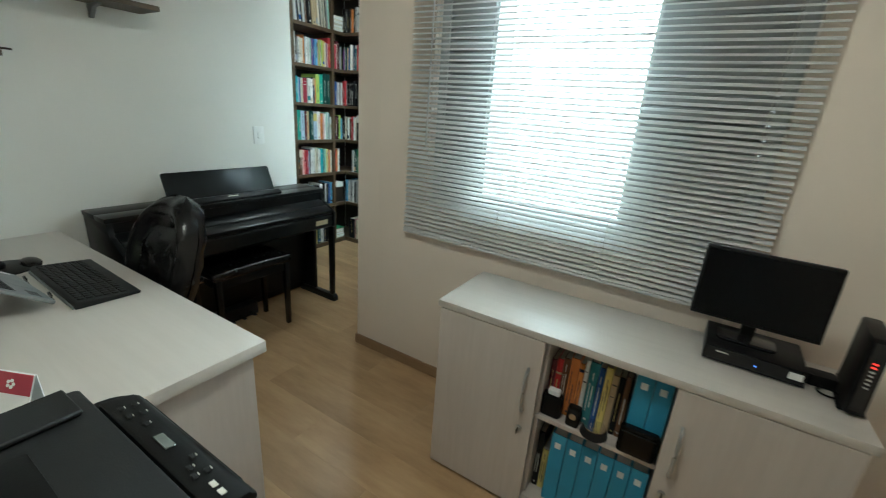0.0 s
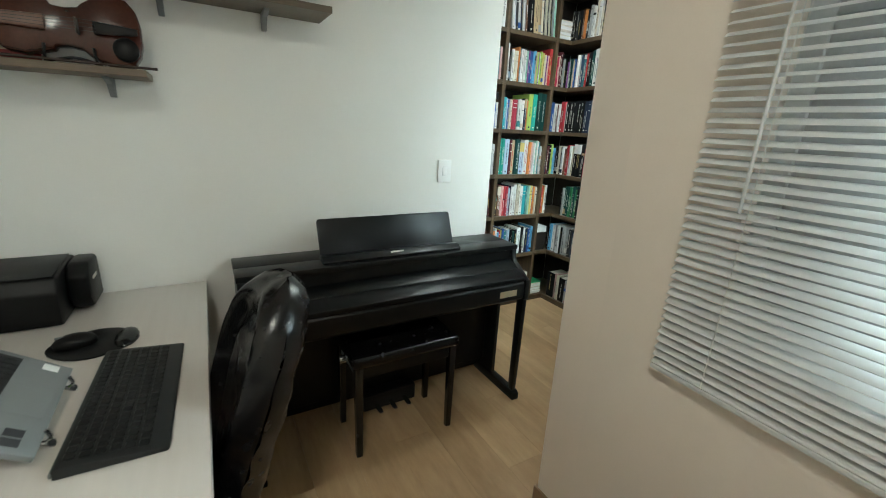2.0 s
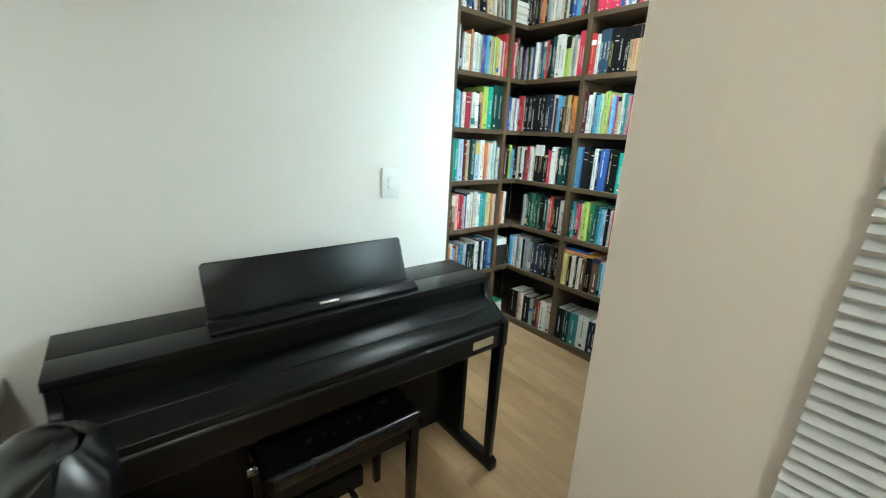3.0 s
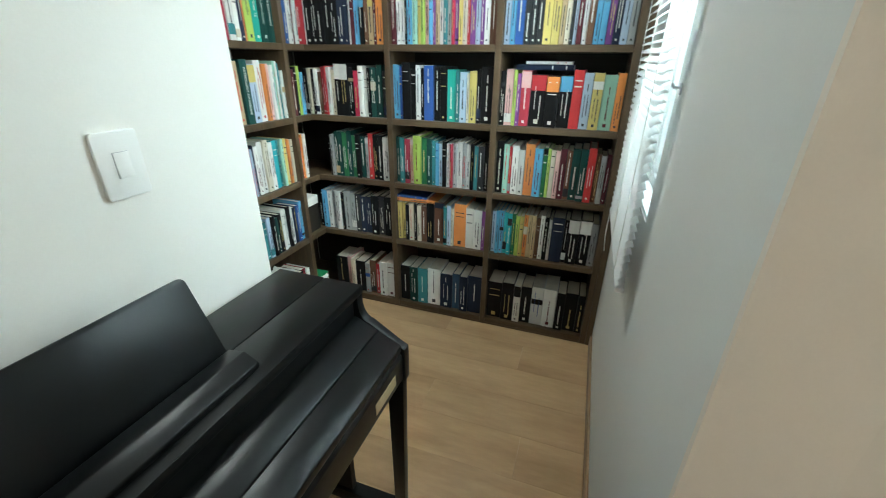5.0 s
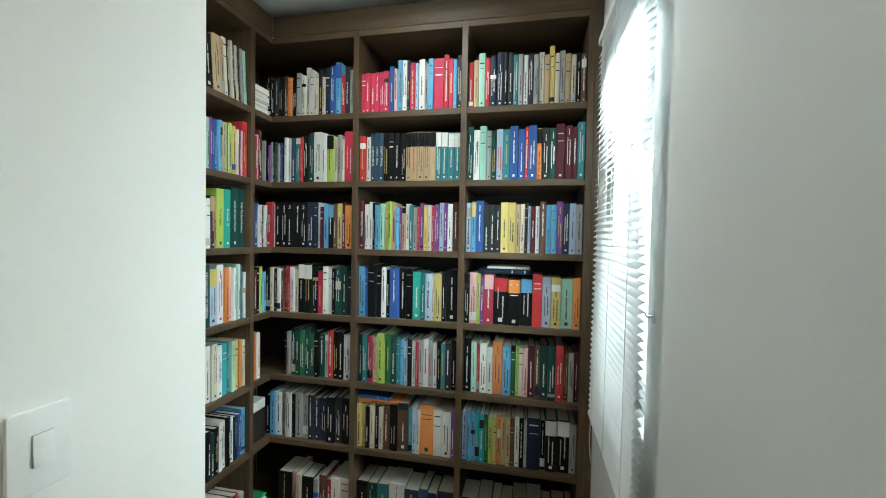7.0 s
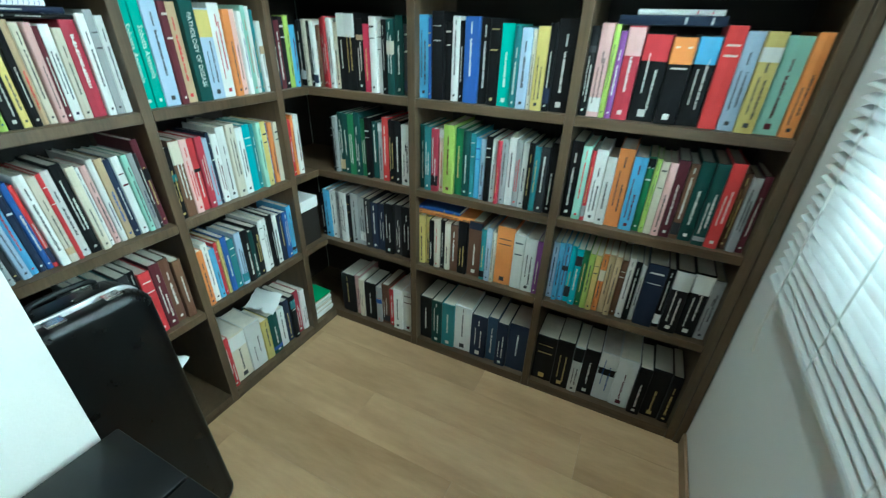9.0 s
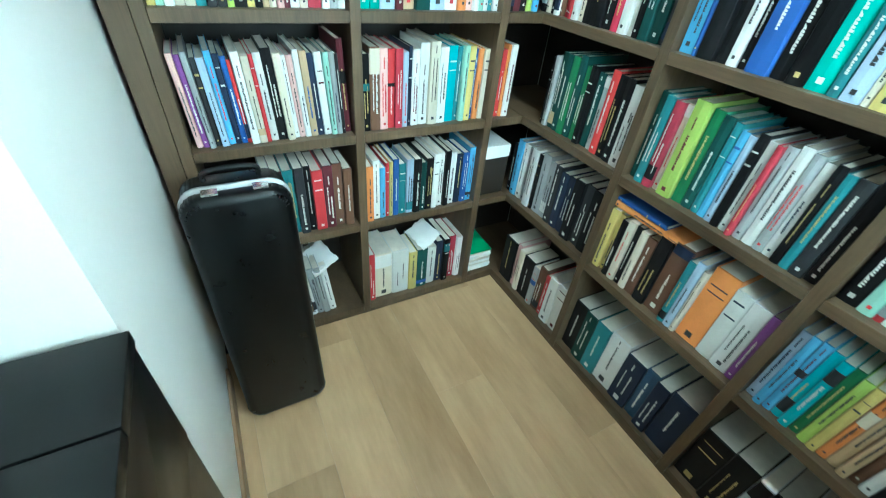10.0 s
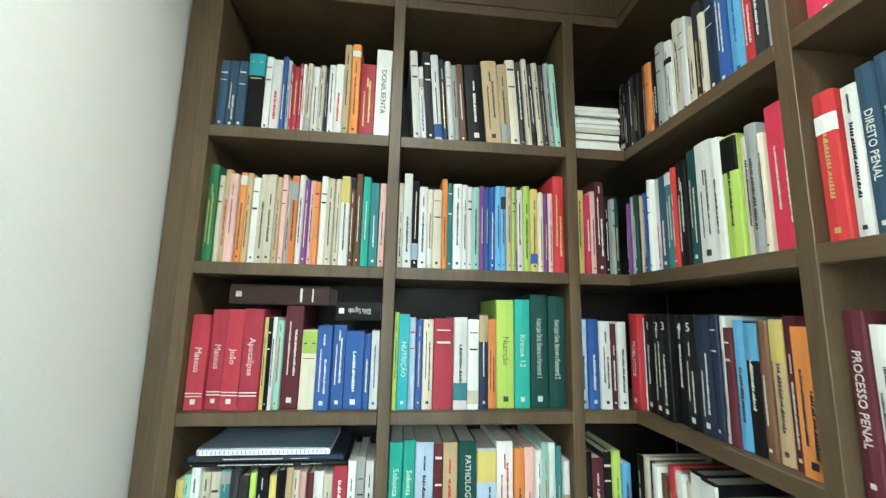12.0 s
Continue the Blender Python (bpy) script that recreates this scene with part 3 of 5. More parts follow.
fill("n", *C0, 2, "r66=PÚBLICOS w16 k66=1 k66=2 k66=3 k66=4 k66=5 n66 n36 w26 m35 s46 k46^s B36 d46^y m36 o65")
fill("n", *C1, 2, "m46=PROCESSO_PENAL w46 w37 k26 s46 M46 y37 l36 P35 s35 v25 d35 w36 t36 g35 p25 v36 y35 i36 r25 v46 L36 v36 w46 B57")
fill("n", *C2, 2, "L46 s36^y b56 K46 K46 K46 y56 y56 d36 i35 K26 L25 m35 w35 B47 s36 s46 v46 n46 L46 g46")
fill("n", *C0, 3, "k35 i36 k35 w36 B25 r36 r26 w36 i36 k57^w k67^w k46 p46 w47 w36 k36 T46 T47 K46")
fill("n", *C1, 3, "s58 b28 k68 k47 w47 k36 b77 k58 k58 E67 t36 L56 i26 y56 k36 k88")
fill("n", *C2, 3, "k36 P46 l26 v25 R56^P k85^r k75^o k75^s r56 L56 y56 M66 o46")
fill("n", SX + 0.06, C0[1], 4, "k25 g35 T47 T47 G47 T47 G46 k46 T46 g36 r47 k46 k46 w66")
fill("n", *C1, 4, "T46 t46 R46 i36 l68 G57 T46 t36 s36 L36 k36 w36 R26 g36 w46 g36 w36 k36 t36 K46 k46")
fill("n", *C2, 4, "k57 M47 r26 w57 w46 o68 s56 G36 l26 i36 P36 m46 B36 T57 T57 r57 B36 g36 m36")
fill("n", *C0, 5, "k35 s46 w46 g36 w46 k26 g57 g46 K46 n46 n46 k56 K46 k66")
fill("n", *C1, 5, "y45 y35 k35 i45 k35 i35 B55 k66 B86 t36 L36 i26 o97 w66 w66 v36")
fill("n", *C2, 5, "L36 s36 s36 c36 c36 G36 l36 y36 o36 d36 d36 B36 w36 k36 w26 n97 k36 k87^w k87^w g56")
fill("n", SX + 0.03, C0[1], 6, "k96 P36 i35 k74 g34 B46 r35 w56 w66")
fill("n", *C1, 6, "k76 T56 t66 w86 n86 S56 n56 n96")
fill("n", *C2, 6, "k96 k86 w46^k k76 w86 w86 k56 k76 k46")

fill("w", *A0, 0, "S53 S53 S53 k94^c w44 w54 b34 L24 r23 R33 R23 w23 i33 w43 i33 n23 w44 w54 d48 o58 R94 w97=DONA_BENTA")
fill("w", A1[0] + 0.03, A1[1], 0, "w48 w35 K49 w48 n37 w36 g36 B46 k96 d97 d67 i58 K38 i38 K38 i38 K38 g37 M37", lean=4)
fill("w", *A0, 1, "G57 i35 d46 P56 o46 d35 w45 i56 i56 d35 P35 g25 o45 w35 v35 P35 o35 w45 i45 i45 w55^y B36 B46 E56 t55 P45")
fill("w", *A1, 1, "i35 w58 k46 w55 i35 i55 o36 t36 w55 w35 w35 M45 v36 b36 b36 s36 s36 d36 l25 v15 w45 l46 y46 i35 v35 P35 r78")
fill("w", *A2, 1, "y55 p35 P35 m57 k35 g24 T34")
fill("w", *A0, 2, "R95=Mateus R85=Mateus R95=João R95=Apocalipse y25 k25 w25 M34 m96 i83^l b73 b73 b92 b32 w42")
fill("w", *A1, 2, "l26 c55=NUTRIÇÃO L35 b35 i55 R95 w65 w55 n45^d o45 l88=Nutrição E79=Krause_12 T99=Nutrição_Oral,_Enteral_e_Parenteral_1 T99=Nutrição_Oral,_Enteral_e_Parenteral_2")
fill("w", *A2, 2, "L45 b55 w55 m35 w45")
fill("w", *A0, 3, "y33 M34 w44 i44 i44 t44 K44 K43 l34 k54 y33 k34 d34 i34 P34 m34 w44 i44 R65 w46 g46 w46")
fill("w", *A1, 3, "E69=Sobotta_Anatomia E59=Sobotta_Anatomia L78 m48 d68 T88=PATHOLOGY_OF_DISEASE L98^y w78 o57 P47 w37 M38 w38 t37 w35")
fill("w", *A2, 3, "k36 m46 k36 l36 s35")
fill("w", A0[0] + 0.012, A0[1], 4, "P36 v36 g36 K36 L46 s36 n36 b36 r25 w46 i46 r26 w46 k57 i46 w36 P36 w36 d46 n46 w46 M36 g36 K25 m48", lean=3)
fill("w", *A1, 4, "k46 B56^i P46 r46 R46 L36 n26 w46 w57 i57 w57 c57 t36 M36 y47 b26 o36 i36")
fill("w", A2[0], A2[1] - 0.05, 4, "k45 r46^r o36 w66")
fill("w", A0[0] + 0.15, A0[1] - 0.01, 5, "g36 m46 t46 K47 k36 r56 m46 B46 B45")
fill("w", *A1, 5, "o44 w45 s34 r25 y25 b35 t44 L45 k45 T34 k44 w35 w45 k35 w45 n45 b45 s45", back=0.015)
fill("w", A0[0] + 0.20, A0[1] - 0.10, 6, "g36 w36 g36 g36 w36", lean=6)
fill("w", *A1, 6, "r36 i86^w w85 y44 T54 w44 n35 k35 R46 w35")

# ---- office: blinds ----
def blind(name, m, wide, z0, z1, cords, tilt, label, skew=0.0):
    """A venetian blind hung in the local x-z plane."""
    t = thing(name, m, label, "window blind")
    bm = B()
    box(bm, 0, wide, -0.014, 0.014, z1, z1 + 0.028, 0.002)
    part("head_rail", bm, M_SLAT, t)
    # one slat, gently crowned
    n, half = 5, 0.0125
    verts, faces = [], []
    for x in (0.0, wide):
        for k in range(n + 1):
            u = -1 + 2 * k / n
            for dz in (0.0, 0.0006):
                verts.append((x, half * u, 0.0022 * (1 - u * u) + dz))
    r = 2 * (n + 1)
    for k in range(n):
        a = 2 * k
        faces += [(a, a + 2, r + a + 2, r + a), (a + 1, r + a + 1, r + a + 3, a + 3), (a, a + 1, a + 3, a + 2), (r + a, r + a + 2, r + a + 3, r + a + 1)]
    faces += [(0, r, r + 1, 1), (2 * n, 2 * n + 1, r + 2 * n + 1, r + 2 * n)]
    me = bpy.data.meshes.new("slat")
    me.from_pydata(verts, [], faces)
    me.materials.append(M_SLAT)
    for p in me.polygons:
        p.use_smooth = True
    me.set_sharp_from_angle(angle=radians(30))
    count = int((z1 - z0 - 0.03) / 0.0215)
    r2 = random.Random(3)
    for k in range(count):
        z = z0 + 0.022 + k * 0.0215
        piece("slat", me, t, pose(r2.uniform(-0.0012, 0.0012), 0, z + skew * (1 - k / count), tilt + r2.uniform(-3, 3), 0, 0))
    bm = B()
    box(bm, 0, wide, -0.012, 0.012, z0, z0 + 0.014, 0.003, 2)
    part("bottom_rail", bm, M_SLAT, t)
    for x in cords:
        for y in (-0.0135, 0.0135):
            bm = B()
            cyl(bm, (x, y, z0 + 0.01), (x, y, z1), 0.0009, seg=6)
            part("ladder_cord", bm, M_CORD, t)
    return t


b1 = blind("venetian_blind", pose(-0.945, YN - 0.026, 0, 0, 0.5, 0), 1.485, 0.812, 2.20, (0.13, 0.52, 0.98, 1.37), 27, "white metal venetian blind with open slats over the office window")
bm = B()
tube(bm, [(0.115, -0.02, 2.18), (0.118, -0.024, 1.7), (0.116, -0.02, 1.25)], 0.0035, 6)
part("tilt_wand", bm, M_SLAT, b1)
b2 = blind("venetian_blind", pose(XC - 0.038, 3.192, 0, 0, 0.9, -90), 0.655, 0.808, 2.20, (0.09, 0.33, 0.57), 30, "white metal venetian blind half open beside the bookcase")
bm = B()
tube(bm, [(0.10, -0.016, 0.83), (0.105, -0.018, 0.75), (0.11, -0.012, 0.68)], 0.0022, 6)
part("cord_tassel", bm, M_CORD, b2)

# small bracket on the niche wall that holds the blind's cord
hk = thing("cord_hook", pose(XC, 2.555, 1.303), "small grey metal cord hook fixed to the niche wall", "wall hook")
bm = B()
box(bm, -0.004, -0.0005, -0.009, 0.009, -0.012, 0.012, 0.001)
part("hook_plate", bm, M_ALU, hk)
bm = B()
tube(bm, [(-0.003, 0, 0.004), (-0.016, 0, 0.003), (-0.020, 0, 0.012)], 0.003, 8)
part("hook_arm", bm, M_ALU, hk)

# ---- light switch ----
sw = thing("light_switch", pose(XW, 1.957, 1.187), "white plastic light switch plate on the white wall", "light switch")
bm = B()
prism(bm, rounded(0.076, 0.112, 0.006), "x", 0.0006, 0.008, 0.0015)
part("switch_plate", bm, M_WHITE, sw)
# grey sheet under the rocker: its edge paints the gap's shade
bm = B()
box(bm, 0.008, 0.0092, -0.0125, 0.0145, -0.022, 0.022, 0.0006)
part("rocker_frame", bm, M_SHUTTER, sw, "shadow gap round the rocker, its shade painted grey")
bm = B()
prism(bm, [(0.0093, -0.0212), (0.0128, -0.0212), (0.0105, 0.0), (0.0105, 0.0212), (0.0093, 0.0212)], "y", -0.0116, 0.0136, 0.0006)
part("rocker", bm, M_WHITE, sw)

# ---- desk ----
dk = thing("desk", pose(-1.43, 0.48, 0), "pale maple laminate office desk with thick top", "desk")
bm = B()
box(bm, -0.775, 0.785, -0.385, 0.385, 0.716, 0.753, 0.003, 2)
part("desktop", bm, M_PALE, dk)
for x in (-0.765, 0.735):
    bm = B()
    box(bm, x, x + 0.028, -0.37, 0.355, 0.0, 0.715, 0.002)
    part("end_panel", bm, M_PALE_Z, dk)
bm = B()
box(bm, -0.736, 0.734, -0.33, -0.312, 0.30, 0.715, 0.002)
part("modesty_panel", bm, M_PALE, dk)

# ---- low cabinet under the window ----
cb = thing("low_cabinet", pose(-0.413, 1.420, 0, 0, 0, 0.3), "pale maple laminate low cabinet with sliding doors, middle bay open", "cabinet")
W, D, HT = 1.205, 0.375, 0.753
bm = B()
box(bm, 0, W, 0, D, HT - 0.026, HT, 0.002, 2)
part("cabinet_top", bm, M_PALE, cb)
for x in (0.012, W - 0.030):
    bm = B()
    box(bm, x, x + 0.018, 0.018, D - 0.004, 0, HT - 0.027, 0.0015)
    part("side_panel", bm, M_PALE_Z, cb)
bm = B()
box(bm, 0.031, W - 0.031, D - 0.012, D - 0.004, 0.06, HT - 0.027)
part("back_panel", bm, M_PALE, cb)
bm = B()
box(bm, 0.031, W - 0.031, 0.022, D - 0.013, 0.045, 0.062, 0.0015)
part("bottom_board", bm, M_PALE, cb)
bm = B()
box(bm, 0.031, W - 0.031, 0.030, 0.046, 0.0, 0.044, 0.001)
part("plinth", bm, M_PALE, cb)
bm = B()
box(bm, 0.031, W - 0.031, 0.036, D - 0.013, 0.405, 0.423, 0.0015)
part("inner_shelf", bm, M_PALE, cb)
for x in (0.405, 0.800):
    bm = B()
    box(bm, x, x + 0.016, 0.040, D - 0.013, 0.063, 0.404, 0.0012)
    box(bm, x, x + 0.016, 0.040, D - 0.013, 0.424, HT - 0.028, 0.0012)
    part("divider", bm, M_PALE_Z, cb)
for x0, x1, hx, lx in ((0.013, 0.412, 0.372, 0.369), (0.796, W - 0.012, 0.832, 0.829)):
    bm = B()
    box(bm, x0, x1, 0.002, 0.018, 0.012, HT - 0.029, 0.0015)
    d = part("sliding_door", bm, M_PALE_Z, cb)
    bm = B()
    tube(bm, [(hx, 0.002, 0.440), (hx, -0.020, 0.455), (hx, -0.026, 0.525), (hx, -0.020, 0.595), (hx, 0.002, 0.610)], 0.0055, 8)
    part("handle", bm, M_ALU, d, "curved brushed-metal handle")
    bm = B()
    cyl(bm, (lx, 0.002, 0.365), (lx, -0.008, 0.365), 0.010, seg=16)
    part("lock", bm, M_ALU, d, "round metal lock")
    bm = B()
    box(bm, lx - 0.001, lx + 0.001, -0.028, -0.008, 0.357, 0.373, 0.0008)
    part("key", bm, M_BLACK, d, "small key with black grip")


def binder(x, z, wide, high, letter="s", tilt=0.0):
    m = cb.matrix_basis @ pose(x, 0.055, z, 0, tilt, 0)
    b = thing("ring_binder", m, "blue cardboard ring binder standing in the open cabinet bay", "binder", "blue binders")
    bm = B()
    box(bm, 0, wide, 0, 0.002, 0, high)
    part("spine", bm, M_BINDER, b)
    for xx in (0, wide - 0.002):
        bm = B()
        box(bm, xx, xx + 0.002, 0.0025, 0.27, 0, high)
        part("cover_board", bm, M_BINDER, b)
    bm = B()
    box(bm, 0.004, wide - 0.004, 0.012, 0.262, 0.004, high - 0.012)
    part("papers", bm, M_PAPER, b)
    bm = B()
    box(bm, wide * 0.3, wide * 0.7, -0.001, -0.0002, high * 0.80, high * 0.88)
    part("spine_label", bm, M_PAPER, b)
    return b


M_BINDER = surface("blue_card", (0.045, 0.28, 0.46), 0.55, 0.08, 10.0, 200.0, 0.06)
for k in range(6):
    binder(0.478 + k * 0.0525, 0.0625, 0.050, 0.30)
for k in range(2):
    binder(0.690 + k * 0.0525, 0.4235, 0.050, 0.285)


def cab_book(x, z, wide, high, deep, letter):
    book(cb.matrix_basis @ pose(x, 0.09, z), wide, high, deep, letter)


x = 0.424
for letter, wide, high in (("m", 0.018, 0.20), ("r", 0.02, 0.21), ("B", 0.022, 0.22), ("o", 0.03, 0.23), ("o", 0.016, 0.22), ("w", 0.014, 0.24), ("t", 0.03, 0.24), ("b", 0.018, 0.23), ("y", 0.022, 0.24), ("d", 0.02, 0.22), ("k", 0.018, 0.22), ("B", 0.018, 0.23)):
    cab_book(x, 0.4235, wide, high, 0.16, letter)
    x += wide + 0.001
for letter, x, high in (("k", 0.424, 0.25), ("y", 0.448, 0.18)):
    cab_book(x, 0.0625, 0.022, high, 0.16, letter)


def rounded_box(bm, x0, x1, y0, y1, z0, z1, r, bev):
    prism(bm, rounded(x1 - x0, y1 - y0, r, 5, (x0 + x1) / 2, (y0 + y1) / 2), "z", z0, z1, bev)
    return bm


# small devices on the cabinet's inner shelf
dv = thing("label_printer", cb.matrix_basis @ pose(0.455, 0.055, 0.4235), "small black desktop label printer with white top", "label printer")
rounded_box(bm := B(), -0.035, 0.035, -0.01, 0.03, 0, 0.085, 0.012, 0.006)
part("body", bm, M_BLACK, dv)
bm = B()
box(bm, -0.018, 0.022, -0.004, 0.022, 0.0855, 0.105, 0.003)
part("paper_roll", bm, M_PAPER, dv)
dv = thing("alarm_clock", cb.matrix_basis @ pose(0.533, 0.05, 0.4235), "small black desk gadget with chrome trim", "gadget")
rounded_box(bm := B(), -0.022, 0.022, -0.008, 0.028, 0, 0.07, 0.01, 0.004)
part("body", bm, M_BLACK, dv)
bm = B()
cyl(bm, (0, -0.009, 0.045), (0, -0.013, 0.045), 0.012, seg=18)
part("trim_ring", bm, M_CHROME, dv)
dv = thing("tape_dispenser", cb.matrix_basis @ pose(0.605, 0.06, 0.4235), "round dark desk dispenser with chrome rim", "dispenser")
bm = B()
cyl(bm, (0, 0, 0), (0, 0, 0.026), 0.045, 0.038, seg=24)
part("body", bm, M_CHARCOAL, dv)
bm = B()
cyl(bm, (0, 0, 0.0262), (0, 0, 0.030), 0.036, seg=24)
part("rim", bm, M_CHROME, dv)
dv = thing("pouch", cb.matrix_basis @ pose(0.735, 0.045, 0.4235), "black fabric pouch in front of the blue binders", "pouch")
rounded_box(bm := B(), -0.055, 0.055, -0.02, 0.009, 0, 0.10, 0.012, 0.009)
part("body", bm, M_LEATHER, dv)
bm = B()
box(bm, -0.05, 0.05, -0.0215, -0.0195, 0.082, 0.086)
part("zip", bm, M_CHARCOAL, dv)

# recorder, monitor and modem on the cabinet
rec = thing("video_recorder", pose(0.427, 1.603, 0.7535, 0, 0, -2), "flat black video recorder on the cabinet", "video recorder")
bm = B()
box(bm, 0, 0.243, 0, 0.19, 0.004, 0.052, 0.003, 2)
part("body", bm, M_BLACK, rec)
bm = B()
box(bm, 0.004, 0.239, -0.003, -0.0004, 0.008, 0.048, 0.001)
part("front_panel", bm, M_GLOSSBLACK, rec)
bm = B()
box(bm, 0.03, 0.06, -0.0042, -0.0031, 0.036, 0.040)
part("maker_mark", bm, M_INKLIGHT, rec)
bm = B()
cyl(bm, (0.128, -0.0031, 0.026), (0.128, -0.0048, 0.026), 0.0022, seg=10)
part("status_light", bm, glow("blue_light", (0.1, 0.25, 1.0), 4.0), rec, "lit blue status light")
bm = B()
box(bm, 0.203, 0.235, -0.0045, -0.0031, 0.022, 0.042)
part("sticker", bm, M_PAPER, rec)
for x, y in ((0.02, 0.02), (0.223, 0.02), (0.02, 0.17), (0.223, 0.17)):
    bm = B()
    cyl(bm, (x, y, 0), (x, y, 0.0045), 0.008, seg=10)
    part("foot", bm, M_RUBBER, rec)

mon = thing("monitor", pose(0.531, 1.695, 0.8056, 0, 0, -2), "small black flat-screen monitor, switched off, standing on the recorder", "monitor")
bm = B()
prism(bm, rounded(0.150, 0.085, 0.02), "z", 0.0, 0.010, 0.003)
part("base", bm, M_GLOSSBLACK, mon)
bm = B()
prism(bm, [(0.012, 0.009), (0.032, 0.009), (0.024, 0.12), (0.010, 0.12)], "x", -0.018, 0.018, 0.003)
part("neck", bm, M_BLACK, mon)
scr = pose(0, -0.012, 0.055, -4, 0, 0)
bm = B()
box(bm, -0.162, 0.162, -0.004, 0.018, 0.0, 0.222, 0.004, 2)
part("case", bm, M_BLACK, mon, "", scr)
bm = B()
box(bm, -0.155, 0.155, -0.0055, -0.0042, 0.012, 0.214)
part("screen", bm, M_SCREEN, mon, "dark switched-off screen", scr)

mo = thing("modem", pose(0.765, 1.612, 0.7535, 0, 0, -6), "upright black modem with red indicator lights", "modem")
bm = B()
prism(bm, [(-0.09, 0.008), (-0.06, 0.0), (0.06, 0.0), (0.09, 0.008), (0.085, 0.215), (-0.075, 0.215)], "x", -0.020, 0.020, 0.006)
part("body", bm, M_BLACK, mo)
bm = B()
box(bm, -0.028, 0.028, -0.07, 0.07, 0.0, 0.006, 0.002)
part("stand", bm, M_BLACK, mo)
bm = B()
prism(bm, [(-0.0925, 0.02), (-0.0905, 0.02), (-0.0785, 0.205), (-0.0805, 0.205)], "x", -0.013, 0.013)
part("front_panel", bm, M_GLOSSBLACK, mo)
m_red = glow("red_light", (1.0, 0.04, 0.03), 1.6)
for k, z in enumerate((0.150, 0.140, 0.128)):
    bm = B()
    y = -0.0922 + 0.012 * (z - 0.02) / 0.185
    box(bm, -0.004, 0.004, y - 0.0012, y + 0.001, z, z + 0.0045)
    part("indicator_light", bm, m_red if k < 2 else M_INKLIGHT, mo, "lit red indicator light" if k < 2 else "")
for k in range(4):
    bm = B()
    z = 0.085 + 0.011 * k
    y = -0.0922 + 0.012 * (z - 0.02) / 0.185
    box(bm, -0.004, 0.004, y - 0.0012, y + 0.001, z, z + 0.004)
    part("indicator_mark", bm, M_INKLIGHT, mo)
ca = thing("power_adapter", pose(0.672, 1.655, 0.7535), "black power adapter and cable beside the recorder", "power adapter")
rounded_box(bm := B(), 0.01, 0.075, -0.02, 0.03, 0, 0.034, 0.008, 0.004)
part("block", bm, M_BLACK, ca)
bm = B()
tube(bm, [(0.04, -0.02, 0.010), (0.03, -0.05, 0.005), (0.055, -0.065, 0.005), (0.075, -0.045, 0.005), (0.07, -0.02, 0.006), (0.09, 0.02, 0.006), (0.10, 0.10, 0.006)], 0.003, 7)
part("cable", bm, M_BLACK, ca)

# ---- wall shelves ----
def wall_shelf(name, y0, y1, z, brackets, label):
    s = thing(name, pose(XW, (y0 + y1) / 2, z), label, "wall shelf", "wall shelves")
    h = (y1 - y0) / 2
    bm = B()
    box(bm, 0.0005, 0.192, -h, h, -0.011, 0.011, 0.0015)
    part("board", bm, M_GREYOAK, s)
    for y in brackets:
        bm = B()
        prism(bm, [(0.0008, -0.0115), (0.115, -0.0115), (0.110, -0.020), (0.055, -0.030), (0.016, -0.070), (0.0008, -0.070)], "y", y - (y0 + y1) / 2 - 0.009, y - (y0 + y1) / 2 + 0.009, 0.0025)
        part("bracket", bm, M_SILVER, s, "grey metal bracket")
    return s


wall_shelf("wall_shelf", 0.093, 0.780, 1.508, (0.235, 0.665), "grey-brown wooden wall shelf with a violin on it")
wall_shelf("wall_shelf", 0.690, 1.357, 1.778, (0.83, 1.148), "grey-brown wooden wall shelf holding a second violin")


